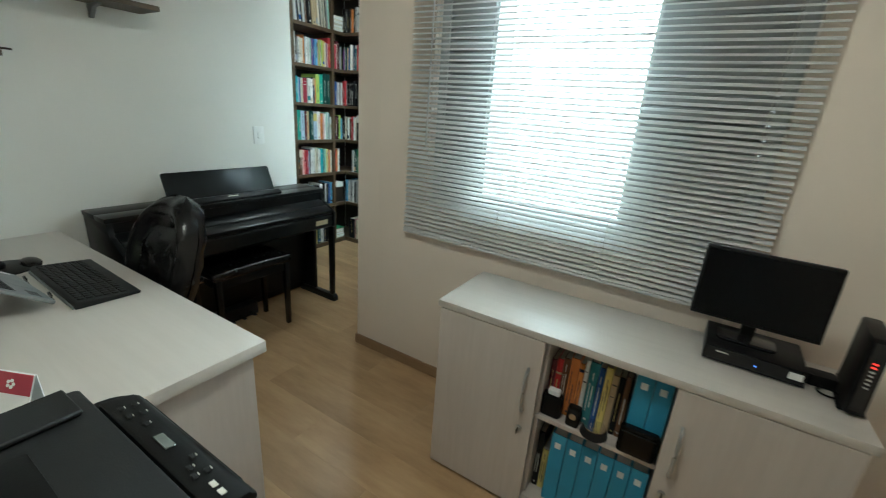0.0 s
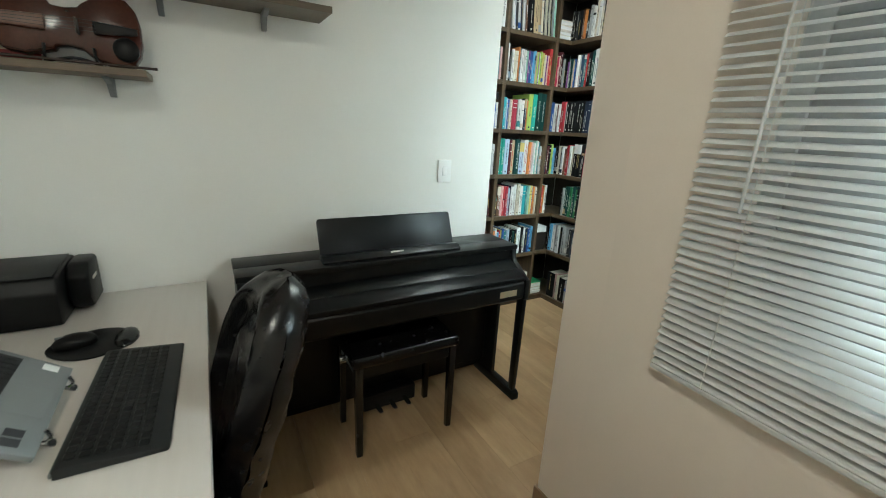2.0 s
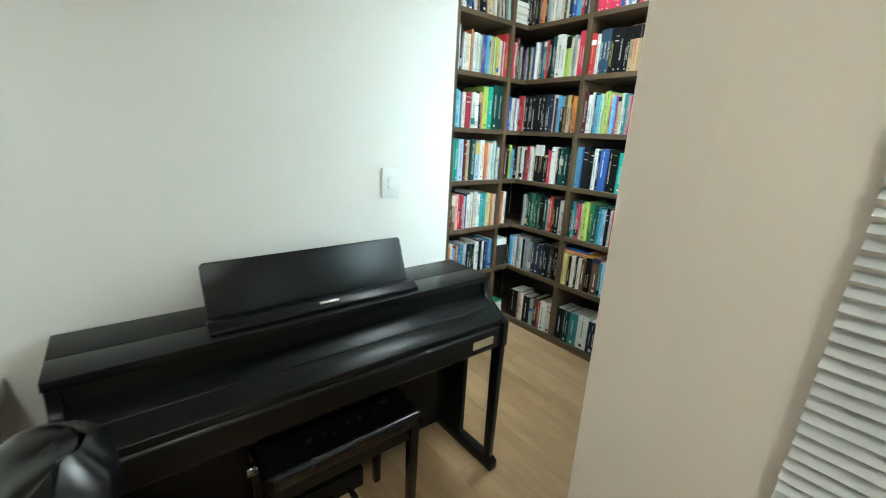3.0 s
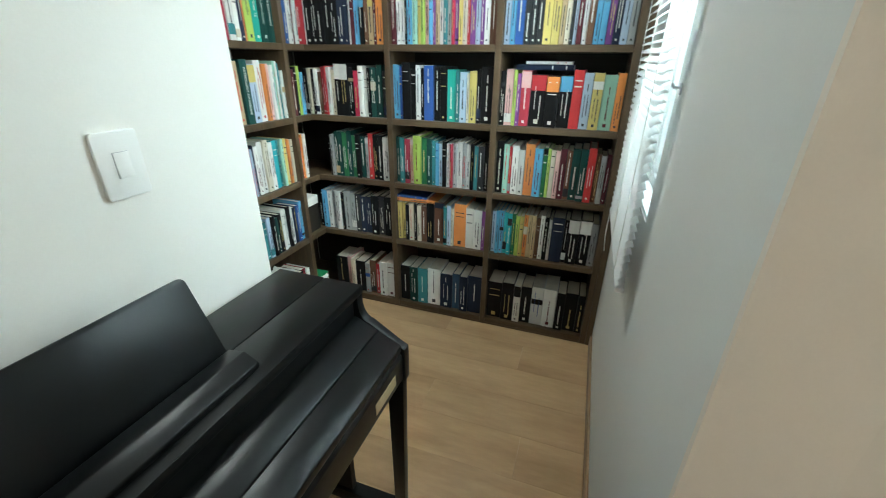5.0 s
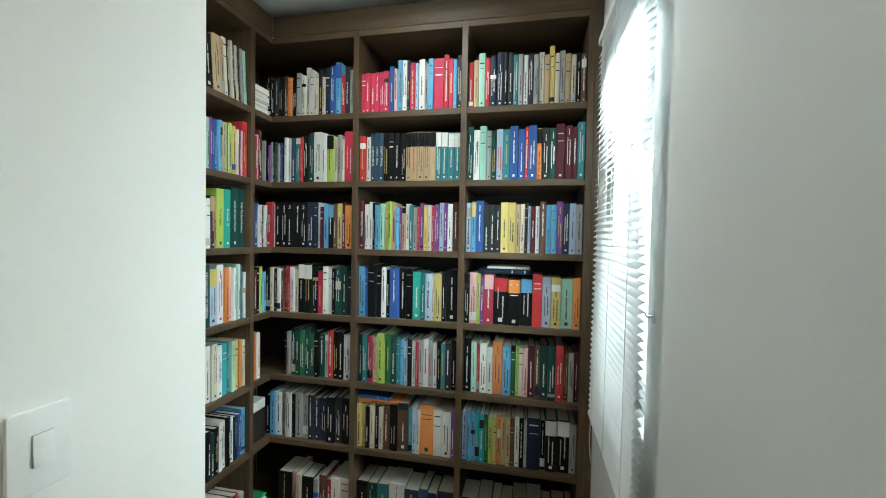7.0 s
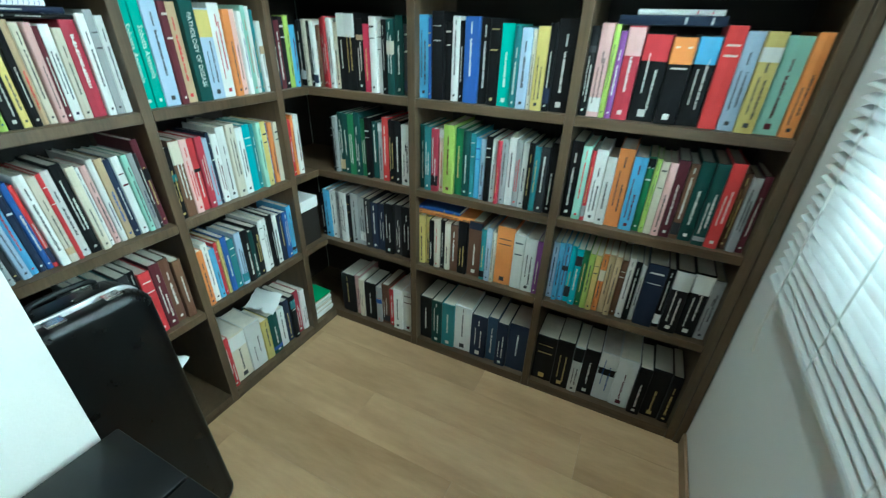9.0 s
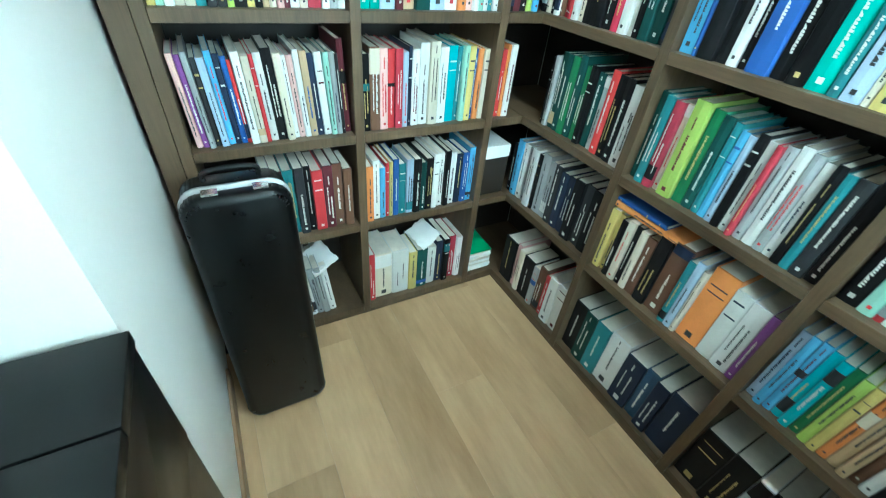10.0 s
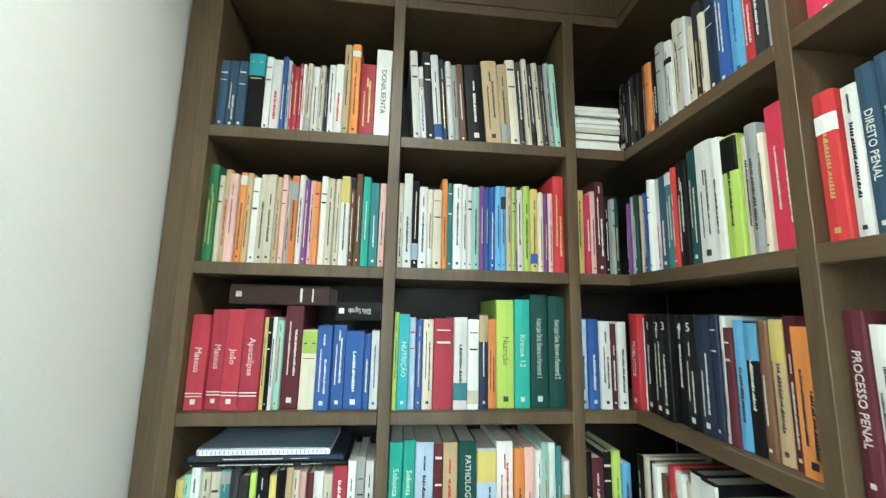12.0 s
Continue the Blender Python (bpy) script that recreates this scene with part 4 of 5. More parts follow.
def violin(m, label, body_len, varnish):
    """A violin lying along local x with its face to -y: scroll at -x."""
    v = thing("violin", m, label, "violin")
    k = body_len / 0.36
    half = []
    for s, w in ((0.0, 0.035), (0.012, 0.058), (0.04, 0.078), (0.08, 0.084), (0.12, 0.074), (0.145, 0.066), (0.15, 0.056), (0.18, 0.053), (0.21, 0.058), (0.222, 0.072), (0.25, 0.090), (0.29, 0.103), (0.33, 0.097), (0.352, 0.066), (0.36, 0.03)):
        half.append((s * k, w * k))
    outline = half + [(s, -w) for s, w in reversed(half)]
    bm = B()
    prism(bm, [(s, w) for s, w in outline], "y", -0.006, 0.028, 0.003)
    part("body", bm, varnish, v)
    bm = B()
    prism(bm, [(s * 0.985 + 0.003, w * 0.955) for s, w in outline], "y", -0.0115, -0.0062, 0.0025)
    part("top_plate", bm, varnish, v)
    bm = B()
    prism(bm, [(-0.145, -0.012), (-0.145, 0.012), (0.135 * k, 0.020), (0.135 * k, -0.020)], "y", -0.026, -0.019, 0.002)
    part("fingerboard", bm, M_NECK, v)
    bm = B()
    prism(bm, [(-0.145, -0.011), (-0.145, 0.011), (0.02, 0.016), (0.02, -0.016)], "y", -0.0188, 0.0, 0.004)
    part("neck", bm, varnish, v)
    bm = B()
    prism(bm, [(-0.215, -0.011), (-0.215, 0.011), (-0.146, 0.011), (-0.146, -0.011)], "y", -0.020, 0.004, 0.003)
    cyl(bm, (-0.222, 0.004, -0.016), (-0.222, 0.004, 0.016), 0.016, seg=18)
    part("scroll", bm, M_DARKWOOD, v)
    for x, z in ((-0.160, 1), (-0.175, -1), (-0.190, 1), (-0.205, -1)):
        bm = B()
        cyl(bm, (x, -0.008, z * 0.010), (x, -0.008, z * 0.034), 0.003, seg=8)
        ball(bm, (x, -0.008, z * 0.040), 0.006, 0.004, 0.009, 8)
        part("peg", bm, M_DARKWOOD, v)
    bm = B()
    prism(bm, [(0.205 * k, -0.021), (0.205 * k, 0.021), (0.209 * k, 0.021), (0.209 * k, -0.021)], "y", -0.040, -0.0116, 0.001)
    part("bridge", bm, M_DARKWOOD, v)
    bm = B()
    prism(bm, [(0.245 * k, -0.018), (0.245 * k, 0.018), (0.352 * k, 0.010), (0.352 * k, -0.010)], "y", -0.030, -0.022, 0.002)
    part("tailpiece", bm, M_BLACK, v)
    bm = B()
    ball(bm, (0.318 * k, -0.020, -0.052 * k), 0.034, 0.012, 0.036, 14)
    part("chin_rest", bm, M_BLACK, v)
    for z in (-0.0075, -0.0025, 0.0025, 0.0075):
        bm = B()
        tube(bm, [(-0.15, -0.0275, z * 0.8), (0.207 * k, -0.0405, z * 2.0), (0.25 * k, -0.031, z * 1.5)], 0.0006, 5)
        part("string", bm, M_CHARCOAL, v)
    return v


M_DARKWOOD = surface("dark_stained_wood", (0.030, 0.016, 0.010), 0.35, 0.2, 20.0, 200.0, 0.05)
M_NECK = surface("worn_brown_neck_wood", (0.13, 0.060, 0.038), 0.35, 0.25, 12.0, 150.0, 0.04)
M_VIOLIN_RED = surface("red_brown_varnish", (0.055, 0.014, 0.008), 0.22, 0.45, 6.0, 120.0, 0.03)
M_VIOLIN_AMBER = surface("amber_varnish", (0.27, 0.085, 0.018), 0.22, 0.3, 6.0, 120.0, 0.03)


def instrument_stand(m, label):
    s = thing("instrument_stand", m, label, "instrument stand")
    bm = B()
    tube(bm, [(-0.07, 0.05, 0.004), (-0.06, -0.03, 0.006), (-0.055, -0.035, 0.05)], 0.004, 7)
    part("stand_leg", bm, M_BLACK, s)
    bm = B()
    tube(bm, [(0.07, 0.05, 0.004), (0.06, -0.03, 0.006), (0.055, -0.035, 0.05)], 0.004, 7)
    part("stand_leg", bm, M_BLACK, s)
    bm = B()
    tube(bm, [(-0.065, 0.0, 0.005), (0.0, 0.012, 0.022), (0.065, 0.0, 0.005)], 0.004, 7)
    part("crossbar", bm, M_BLACK, s)
    return s


# in the wall's frame: local x runs north, local -y points into the room
WALLM = pose(XW, 0, 0, 0, 0, 90)
violin(WALLM @ pose(0.420, -0.120, 1.622, -8, 0, 0), "red-brown varnished violin lying sideways on a stand on the wall shelf", 0.355, M_VIOLIN_RED)
instrument_stand(WALLM @ pose(0.60, -0.115, 1.5195), "black metal violin stand on the wall shelf")
violin(WALLM @ pose(0.985, -0.125, 1.922, -8, 0, 0), "amber varnished violin lying sideways on a wire stand", 0.365, M_VIOLIN_AMBER)
instrument_stand(WALLM @ pose(1.165, -0.105, 1.7895), "black wire violin stand on the wall shelf")
bm = B()
tube(bm, [(0, 0, 0), (0.30, 0, 0.002), (0.62, 0, 0)], 0.004, 7)
solid("violin_bow", bm, M_DARKWOOD, "dark wooden violin bow lying along the wall shelf", "violin bow", "", "", WALLM @ pose(0.19, -0.186, 1.5235))

cf = thing("framed_certificate", WALLM @ pose(0.105, -0.012, 1.5195, 5, 0, 0), "cream certificate in a wide red mount leaning on the wall", "picture")
M_REDCARD = surface("dark_red_card", (0.20, 0.008, 0.014), 0.5, 0.1, 8.0, 150.0, 0.04)
bm = B()
box(bm, 0, 0.40, -0.010, 0.0, 0, 0.285, 0.002)
part("mount", bm, M_REDCARD, cf)
bm = B()
box(bm, 0.035, 0.365, -0.0125, -0.0102, 0.035, 0.250)
part("sheet", bm, M_CREAM, cf)
for k, (a, b) in enumerate(((0.10, 0.30), (0.07, 0.33), (0.07, 0.33), (0.07, 0.28))):
    bm = B()
    box(bm, a, b, -0.0129, -0.0126, 0.208 - 0.016 * k, (0.2105 if k == 0 else 0.2090) - 0.016 * k)
    part("print_line", bm, M_INKGREY, cf)
cl = thing("lace_cloth", WALLM @ pose(0.145, -0.125, 1.5195), "white lace cloth draped over a small box on the shelf", "cloth")
bm = B()
prism(bm, rounded(0.10, 0.08, 0.03), "z", 0.0, 0.15, 0.012)
for v in bm.verts:
    v.co.x *= 1.12 - 2.2 * v.co.z + 0.05 * math.sin(40 * v.co.z)
    v.co.y *= 1.1 - 1.6 * v.co.z
part("cloth", bm, M_PAGES, cl)

# ---- things on the desk ----
DZ = 0.7535
lap = thing("laptop", pose(-1.43, 0.578, DZ + 0.018, -36, 0, 2), "open silver-grey laptop raised on a folding stand", "laptop")
bm = B()
box(bm, -0.162, 0.162, -0.225, 0.0, 0.0, 0.013, 0.003, 2)
base = part("base", bm, M_SILVER, lap)
bm = B()
box(bm, -0.145, 0.145, -0.192, -0.094, 0.0131, 0.0136)
part("keyboard_well", bm, M_CHARCOAL, base)
bm = B()
box(bm, -0.0065, 0.0065, -0.0065, 0.0065, 0, 0.0012, 0.0005)
key_mesh = mesh_of("key", bm, M_CHARCOAL)
for r in range(6):
    for c in range(15):
        piece("key", key_mesh, base, pose(-0.1365 + c * 0.0195, -0.184 + r * 0.0163, 0.0137))
bm = B()
box(bm, -0.052, 0.052, -0.083, -0.014, 0.0131, 0.0135, 0.0002)
part("touchpad", bm, M_SILVER, base)
for x0, x1, y0, y1, mt, lb in ((-0.150, -0.125, -0.055, -0.025, M_PAPER, "white sticker"), (0.095, 0.118, -0.060, -0.030, M_INKDARK, "dark sticker"), (0.122, 0.145, -0.060, -0.030, M_INKDARK, "dark sticker")):
    bm = B()
    box(bm, x0, x1, y0, y1, 0.0131, 0.0135)
    part("sticker", bm, mt, base, lb)
hinge = pose(0, -0.222, 0.010, 43, 0, 0)
bm = B()
box(bm, -0.162, 0.162, -0.006, 0.0, 0.0, 0.222, 0.0025, 2)
lid = part("lid", bm, M_SILVER, lap, "", hinge)
bm = B()
box(bm, -0.157, 0.157, 0.0002, 0.0012, 0.012, 0.216)
part("screen", bm, M_SCREEN, lid, "dark laptop screen")
bm = B()
cyl(bm, (-0.12, -0.222, 0.009), (0.12, -0.222, 0.009), 0.006, seg=12)
part("hinge", bm, M_CHARCOAL, lap)

M_STEEL = surface("dark_chrome", (0.36, 0.36, 0.37), 0.22, 0.05, 20.0, 200.0, 0.0, 1.0)
ls = thing("laptop_stand", pose(-1.43, 0.45, DZ, 0, 0, 2), "folding chrome laptop stand with black pads", "laptop stand")
for s in (-1, 1):
    bm = B()
    tube(bm, [(s * 0.10, -0.088, 0.004), (s * 0.10, -0.01, 0.078)], 0.0045, 8)
    part("leg", bm, M_STEEL, ls)
    bm = B()
    tube(bm, [(s * 0.10, 0.140, 0.004), (s * 0.10, 0.128, 0.012), (s * 0.10, -0.055, 0.150)], 0.0045, 8)
    part("arm", bm, M_STEEL, ls)
    bm = B()
    tube(bm, [(s * 0.10, 0.128, 0.008), (s * 0.10, 0.142, 0.018), (s * 0.10, 0.138, 0.038)], 0.004, 8)
    part("hook", bm, M_STEEL, ls)
    bm = B()
    ball(bm, (s * 0.10, 0.142, 0.0075), 0.007, 0.007, 0.007, 10)
    part("foot_pad", bm, M_RUBBER, ls)
bm = B()
tube(bm, [(-0.10, -0.01, 0.078), (0.10, -0.01, 0.078)], 0.005, 8)
part("crossbar", bm, M_BLACK, ls)

kb = thing("keyboard", pose(-1.445, 0.712, DZ, 0, 0, -1.5), "black wired-style keyboard near the desk edge", "keyboard")
bm = B()
prism(bm, [(-0.088, 0.0), (0.086, 0.0), (0.090, 0.006), (0.086, 0.010), (-0.080, 0.024), (-0.088, 0.020)], "x", -0.222, 0.222, 0.003)
part("case", bm, M_CHARCOAL, kb)
bm = B()
box(bm, -0.215, 0.215, -0.094, -0.0885, 0.001, 0.010, 0.001)
part("front_strip", bm, M_SILVER, kb)
bm = B()
box(bm, -0.0085, 0.0085, -0.0088, 0.0088, 0, 0.0042, 0.0016)
key_mesh_big = mesh_of("key", bm, M_BLACK)
for x0, ncol in ((-0.208, 15), (0.086, 3), (0.148, 3)):
    for r in range(6):
        for c in range(ncol):
            y = -0.066 + r * 0.0225
            piece("key", key_mesh_big, kb, pose(x0 + 0.009 + c * 0.0193, y, 0.0232 - 0.0843 * (y + 0.08), -4.8))

mp = thing("mouse_pad", pose(-1.775, 0.585, DZ, 0, 0, 0), "black mouse pad with raised wrist rest", "mouse pad")
bm = B()
prism(bm, [(0.085 * math.cos(a) * (1 + 0.1 * math.cos(2 * a)), 0.105 * math.sin(a)) for a in [k * math.tau / 28 for k in range(28)]], "z", 0.0, 0.004, 0.001)
part("pad", bm, M_BLACK, mp)
bm = B()
ball(bm, (0.0, 0.075, 0.006), 0.060, 0.030, 0.016, 18)
part("wrist_rest", bm, M_LEATHER, mp)
ms = thing("mouse", pose(-1.775, 0.545, DZ + 0.0045, 0, 0, 10), "black computer mouse with grey wheel strip", "mouse")
bm = B()
ball(bm, (0, 0, 0.010), 0.030, 0.050, 0.026, 18)
for v in bm.verts:
    v.co.z = max(v.co.z, 0.0)
part("shell", bm, M_BLACK, ms)
bm = B()
box(bm, -0.0035, 0.0035, -0.040, -0.018, 0.0285, 0.0335, 0.001)
part("wheel", bm, M_SILVER, ms)

# compact printer by the wall
pr = thing("desk_printer", pose(-2.07, 0.33, DZ), "black compact inkjet printer against the wall", "printer")
bm = B()
prism(bm, [(-0.125, 0.0), (0.125, 0.0), (0.135, 0.02), (0.130, 0.105), (0.105, 0.150), (-0.10, 0.165), (-0.125, 0.15)], "y", -0.20, 0.155, 0.008)
part("body", bm, M_BLACK, pr)
bm = B()
prism(bm, [(-0.115, 0.010), (0.02, 0.010), (0.045, 0.05), (0.045, 0.125), (0.0, 0.162), (-0.11, 0.162)], "y", 0.1555, 0.215, 0.012)
part("side_cover", bm, M_BLACK, pr)
bm = B()
prism(bm, [(-0.098, 0.1655), (0.103, 0.1508), (0.104, 0.1535), (-0.097, 0.1685)], "y", -0.19, 0.145, 0.001)
part("lid", bm, M_CHARCOAL, pr)
bm = B()
box(bm, -0.05, 0.0, 0.2152, 0.2175, 0.10, 0.11)
part("badge", bm, M_INKLIGHT, pr)

sp = thing("speaker", pose(-1.835, 0.165, DZ, 0, 0, 12), "small black desktop speaker box", "speaker")
rounded_box(bm := B(), -0.06, 0.06, -0.055, 0.055, 0, 0.105, 0.012, 0.005)
part("body", bm, M_BLACK, sp)
bm = B()
cyl(bm, (0.0605, 0, 0.052), (0.0625, 0, 0.052), 0.038, seg=22)
part("grille", bm, M_CHARCOAL, sp)
wc = thing("webcam_tripod", pose(-1.98, 0.135, DZ), "black webcam on a small tripod beside the speaker", "webcam")
for a in (0, 120, 240):
    bm = B()
    tube(bm, [(0.035 * math.cos(radians(a)), 0.035 * math.sin(radians(a)), 0.003), (0, 0, 0.10)], 0.004, 7)
    part("leg", bm, M_BLACK, wc)
bm = B()
cyl(bm, (0, 0, 0.10), (0.004, 0.0, 0.195), 0.006, seg=10)
part("stem", bm, M_BLACK, wc)
bm = B()
box(bm, -0.02, 0.025, -0.03, 0.03, 0.195, 0.225, 0.006, 2)
part("camera_head", bm, M_BLACK, wc)
tb = thing("tablet", pose(-2.10, 0.112, DZ, 12, 0, 8), "black tablet leaning upright against the wall", "tablet")
bm = B()
box(bm, -0.05, 0.12, -0.004, 0.004, 0.0, 0.235, 0.003, 2)
part("case", bm, M_BLACK, tb)

def cable(pts, label, r=0.0026, material=None):
    bm = B()
    tube(bm, pts, r, 7)
    return solid("cable", bm, material or M_BLACK, label, "cable")


cable([(-1.285, 0.425, 0.880), (-1.30, 0.40, 0.84), (-1.36, 0.335, DZ + 0.010), (-1.43, 0.27, DZ + 0.004), (-1.51, 0.20, DZ + 0.004), (-1.56, 0.14, DZ + 0.004)], "black laptop cable running across the desk")
cable([(-1.285, 0.45, 0.860), (-1.275, 0.40, 0.82), (-1.285, 0.34, DZ + 0.010), (-1.30, 0.26, DZ + 0.004), (-1.27, 0.18, DZ + 0.004), (-1.215, 0.115, DZ + 0.004)], "black charging cable lying on the desk")
cn = thing("cable_connector", pose(-1.50, 0.208, DZ, 0, 0, 50), "black cable connector block lying on the desk", "connector")
rounded_box(bm := B(), -0.03, 0.03, -0.008, 0.008, 0.0002, 0.013, 0.004, 0.002)
part("block", bm, M_BLACK, cn)
cable([(-1.95, 0.15, 0.95), (-1.93, 0.17, 0.98), (-1.92, 0.20, 0.93), (-1.94, 0.21, 0.88), (-1.96, 0.19, 0.80), (-1.97, 0.17, DZ + 0.003)], "black cable looping down behind the speaker", 0.0016)

ph = thing("phone_holder", pose(-0.971, 0.352, DZ, 0, 0, 118), "folded black phone holder on the desk", "phone holder")
for name, a in (("back_flap", 62), ("front_flap", 118)):
    c1, s1 = math.cos(radians(a)), math.sin(radians(a))
    o = 0.012 if a < 90 else -0.012
    bm = B()
    prism(bm, [(o, 0.0005), (o + 0.060 * c1, 0.060 * s1), (o + 0.060 * c1 + 0.004 * s1, 0.060 * s1 - 0.004 * c1), (o + 0.006, 0.0005)], "x", -0.027, 0.027, 0.001)
    part(name, bm, M_BLACK, ph)
bm = B()
box(bm, -0.027, 0.027, -0.011, 0.011, 0.0004, 0.012, 0.002)
part("hinge_base", bm, M_BLACK, ph)

cal = thing("desk_calendar", pose(-0.785, 0.372, DZ, 0, 0, 25), "white and red tent desk calendar", "calendar")
bm = B()
prism(bm, [(-0.052, 0.0), (-0.049, 0.0), (0.001, 0.115), (-0.002, 0.115)], "x", -0.09, 0.09)
part("front_page", bm, M_PAPER, cal, "white page with a red header")
bm = B()
prism(bm, [(0.006, 0.0), (0.009, 0.0), (0.003, 0.1145), (0.0013, 0.1145)], "x", -0.09, 0.09)
part("back_page", bm, M_PAPER, cal)
bm = B()
prism(bm, [(-0.0190, 0.079), (-0.0178, 0.079), (-0.0018, 0.1152), (-0.0034, 0.1156)], "x", -0.0895, 0.0895)
part("header", bm, surface("red_print", (0.33, 0.025, 0.05), 0.5, 0.08, 12.0, 100.0, 0.02), cal, "red printed header")
bm = B()
for a in range(5):
    c1, s1 = math.cos(a * math.tau / 5), math.sin(a * math.tau / 5)
    x, h = 0.045 + 0.0065 * c1, 0.0965 + 0.0060 * s1
    y = -0.0032 - (0.1154 - h) * 0.435
    cyl(bm, (x, y - 0.0008, h + 0.0004), (x, y + 0.0008, h - 0.0004), 0.0036, seg=8)
part("emblem", bm, M_PAPER, cal, "white flower-shaped mark")
letters("date_number", "23", 0.034, M_PAPER, cal, pose(0.004, -0.0032 - (0.1154 - 0.0965) * 0.435 - 0.0006, 0.0965, 66.5, 0, 0))

gb = thing("gift_bag", pose(-1.05, 0.232, DZ, 0, 0, 20), "lime-green paper bag standing on the desk", "bag")
M_LIME = surface("lime_green_paper", (0.24, 0.55, 0.03), 0.5, 0.2, 8.0, 100.0, 0.06)
bm = B()
prism(bm, rounded(0.13, 0.07, 0.01), "z", 0.0, 0.205, 0.003)
for v in bm.verts:
    v.co.y *= 1.0 - 2.8 * v.co.z
    v.co.x *= 1.0 - 0.6 * v.co.z
part("bag", bm, M_LIME, gb)
bm = B()
tube(bm, [(-0.025, 0, 0.20), (-0.018, 0, 0.235), (0.018, 0, 0.235), (0.025, 0, 0.20)], 0.002, 6)
part("handle", bm, M_CHARCOAL, gb)

# ---- printer on its stand ----
pst = thing("printer_stand", pose(-0.335, 0.31, 0), "pale laminate pedestal that carries the printer", "pedestal")
bm = B()
box(bm, -0.215, 0.215, -0.20, 0.17, 0.70, 0.722, 0.002)
part("top", bm, M_PALE, pst)
bm = B()
box(bm, -0.205, 0.205, -0.19, 0.16, 0.0, 0.699, 0.002)
part("carcass", bm, M_PALE_Z, pst)

mf = thing("printer", pose(-0.328, 0.308, 0.7225), "black multifunction printer with grey scanner lid and control panel", "printer")
bm = B()
prism(bm, rounded(0.41, 0.39, 0.06), "z", 0.0, 0.145, 0.006)
part("body", bm, M_BLACK, mf)
bm = B()
prism(bm, rounded(0.40, 0.315, 0.012, 4, -0.005, -0.038), "z", 0.1455, 0.186, 0.005)
lidp = part("scanner_lid", bm, M_CHARCOAL, mf)
bm = B()
prism(bm, rounded(0.25, 0.20, 0.006, 3, 0.035, -0.075), "z", 0.1862, 0.1885, 0.001)
part("lid_inset", bm, M_BLACK, lidp)
bm = B()
box(bm, -0.205, -0.12, -0.18, 0.10, 0.1862, 0.196, 0.003)
part("rear_tray_cover", bm, M_CHARCOAL, mf)
bm = B()
prism(bm, [(0.123, 0.1455), (0.190, 0.1455), (0.186, 0.158), (0.176, 0.170), (0.123, 0.181)], "x", -0.145, 0.200, 0.008)
pan = part("control_panel", bm, M_BLACK, mf)
up = pose(0, 0.150, 0.1765, -11.7, 0, 0)
bm = B()
box(bm, 0.005, 0.045, -0.009, 0.006, 0.0, 0.0022, 0.0005)
part("display", bm, surface("grey_lcd", (0.13, 0.14, 0.13), 0.25, 0.04, 8.0, 60.0, 0.0), pan, "grey display window", up)
for x, y in ((-0.10, 0.010), (-0.10, -0.010), (-0.07, 0.010), (-0.07, -0.010), (-0.035, 0.0), (0.085, 0.008), (0.105, -0.006), (0.125, 0.008), (0.125, -0.010)):
    bm = B()
    box(bm, x - 0.006, x + 0.006, y - 0.0035, y + 0.0035, 0.0, 0.0024, 0.001)
    part("button", bm, M_CHARCOAL, pan, "", up)
    bm = B()
    box(bm, x - 0.005, x + 0.001, y + 0.0062, y + 0.0074, 0.0, 0.0012)
    part("button_mark", bm, M_INKLIGHT, pan, "", up)
for x in (0.155, 0.175):
    bm = B()
    box(bm, x - 0.006, x + 0.006, -0.004, 0.004, 0.0, 0.0012)
    part("ink_mark", bm, M_INKLIGHT, pan, "", up)

# ---- piano ----
PY0, PY1 = 0.965, 2.258
pn = thing("digital_piano", pose(-2.196, (PY0 + PY1) / 2, 0) @ Matrix.Diagonal((0.957, 1, 1, 1)), "black satin upright digital piano with closed lid", "piano")
hy = (PY1 - PY0) / 2
# side panels: arm with a curved shoulder above, cheek below
for s in (-1, 1):
    y0, y1 = (hy - 0.026, hy) if s > 0 else (-hy, -hy + 0.026)
    bm = B()
    curve = [(0.262 + 0.03 * (1 - math.cos(a)), 0.802 - 0.052 * math.sin(a)) for a in [k * math.pi / 12 for k in range(7)]]
    prism(bm, [(0.0, 0.585), (0.0, 0.816), (0.262, 0.816)] + curve + [(0.372, 0.700), (0.392, 0.690), (0.392, 0.590), (0.380, 0.585)], "y", y0, y1, 0.002)
    part("arm", bm, M_PIANO, pn)
    bm = B()
    box(bm, 0.0, 0.175, y0 + 0.002, y1 - 0.002, 0.05, 0.584, 0.002)
    part("side_panel", bm, M_PIANO, pn)
    bm = B()
    prism(bm, [(0.338, 0.05), (0.374, 0.05), (0.384, 0.584), (0.334, 0.584)], "y", y0, y1, 0.003)
    part("front_leg", bm, M_PIANO, pn)
    bm = B()
    prism(bm, [(0.0, 0.0), (0.395, 0.0), (0.395, 0.035), (0.376, 0.049), (0.0, 0.049)], "y", y0 - 0.008, y1 + 0.008, 0.003)
    part("foot", bm, M_PIANO, pn)
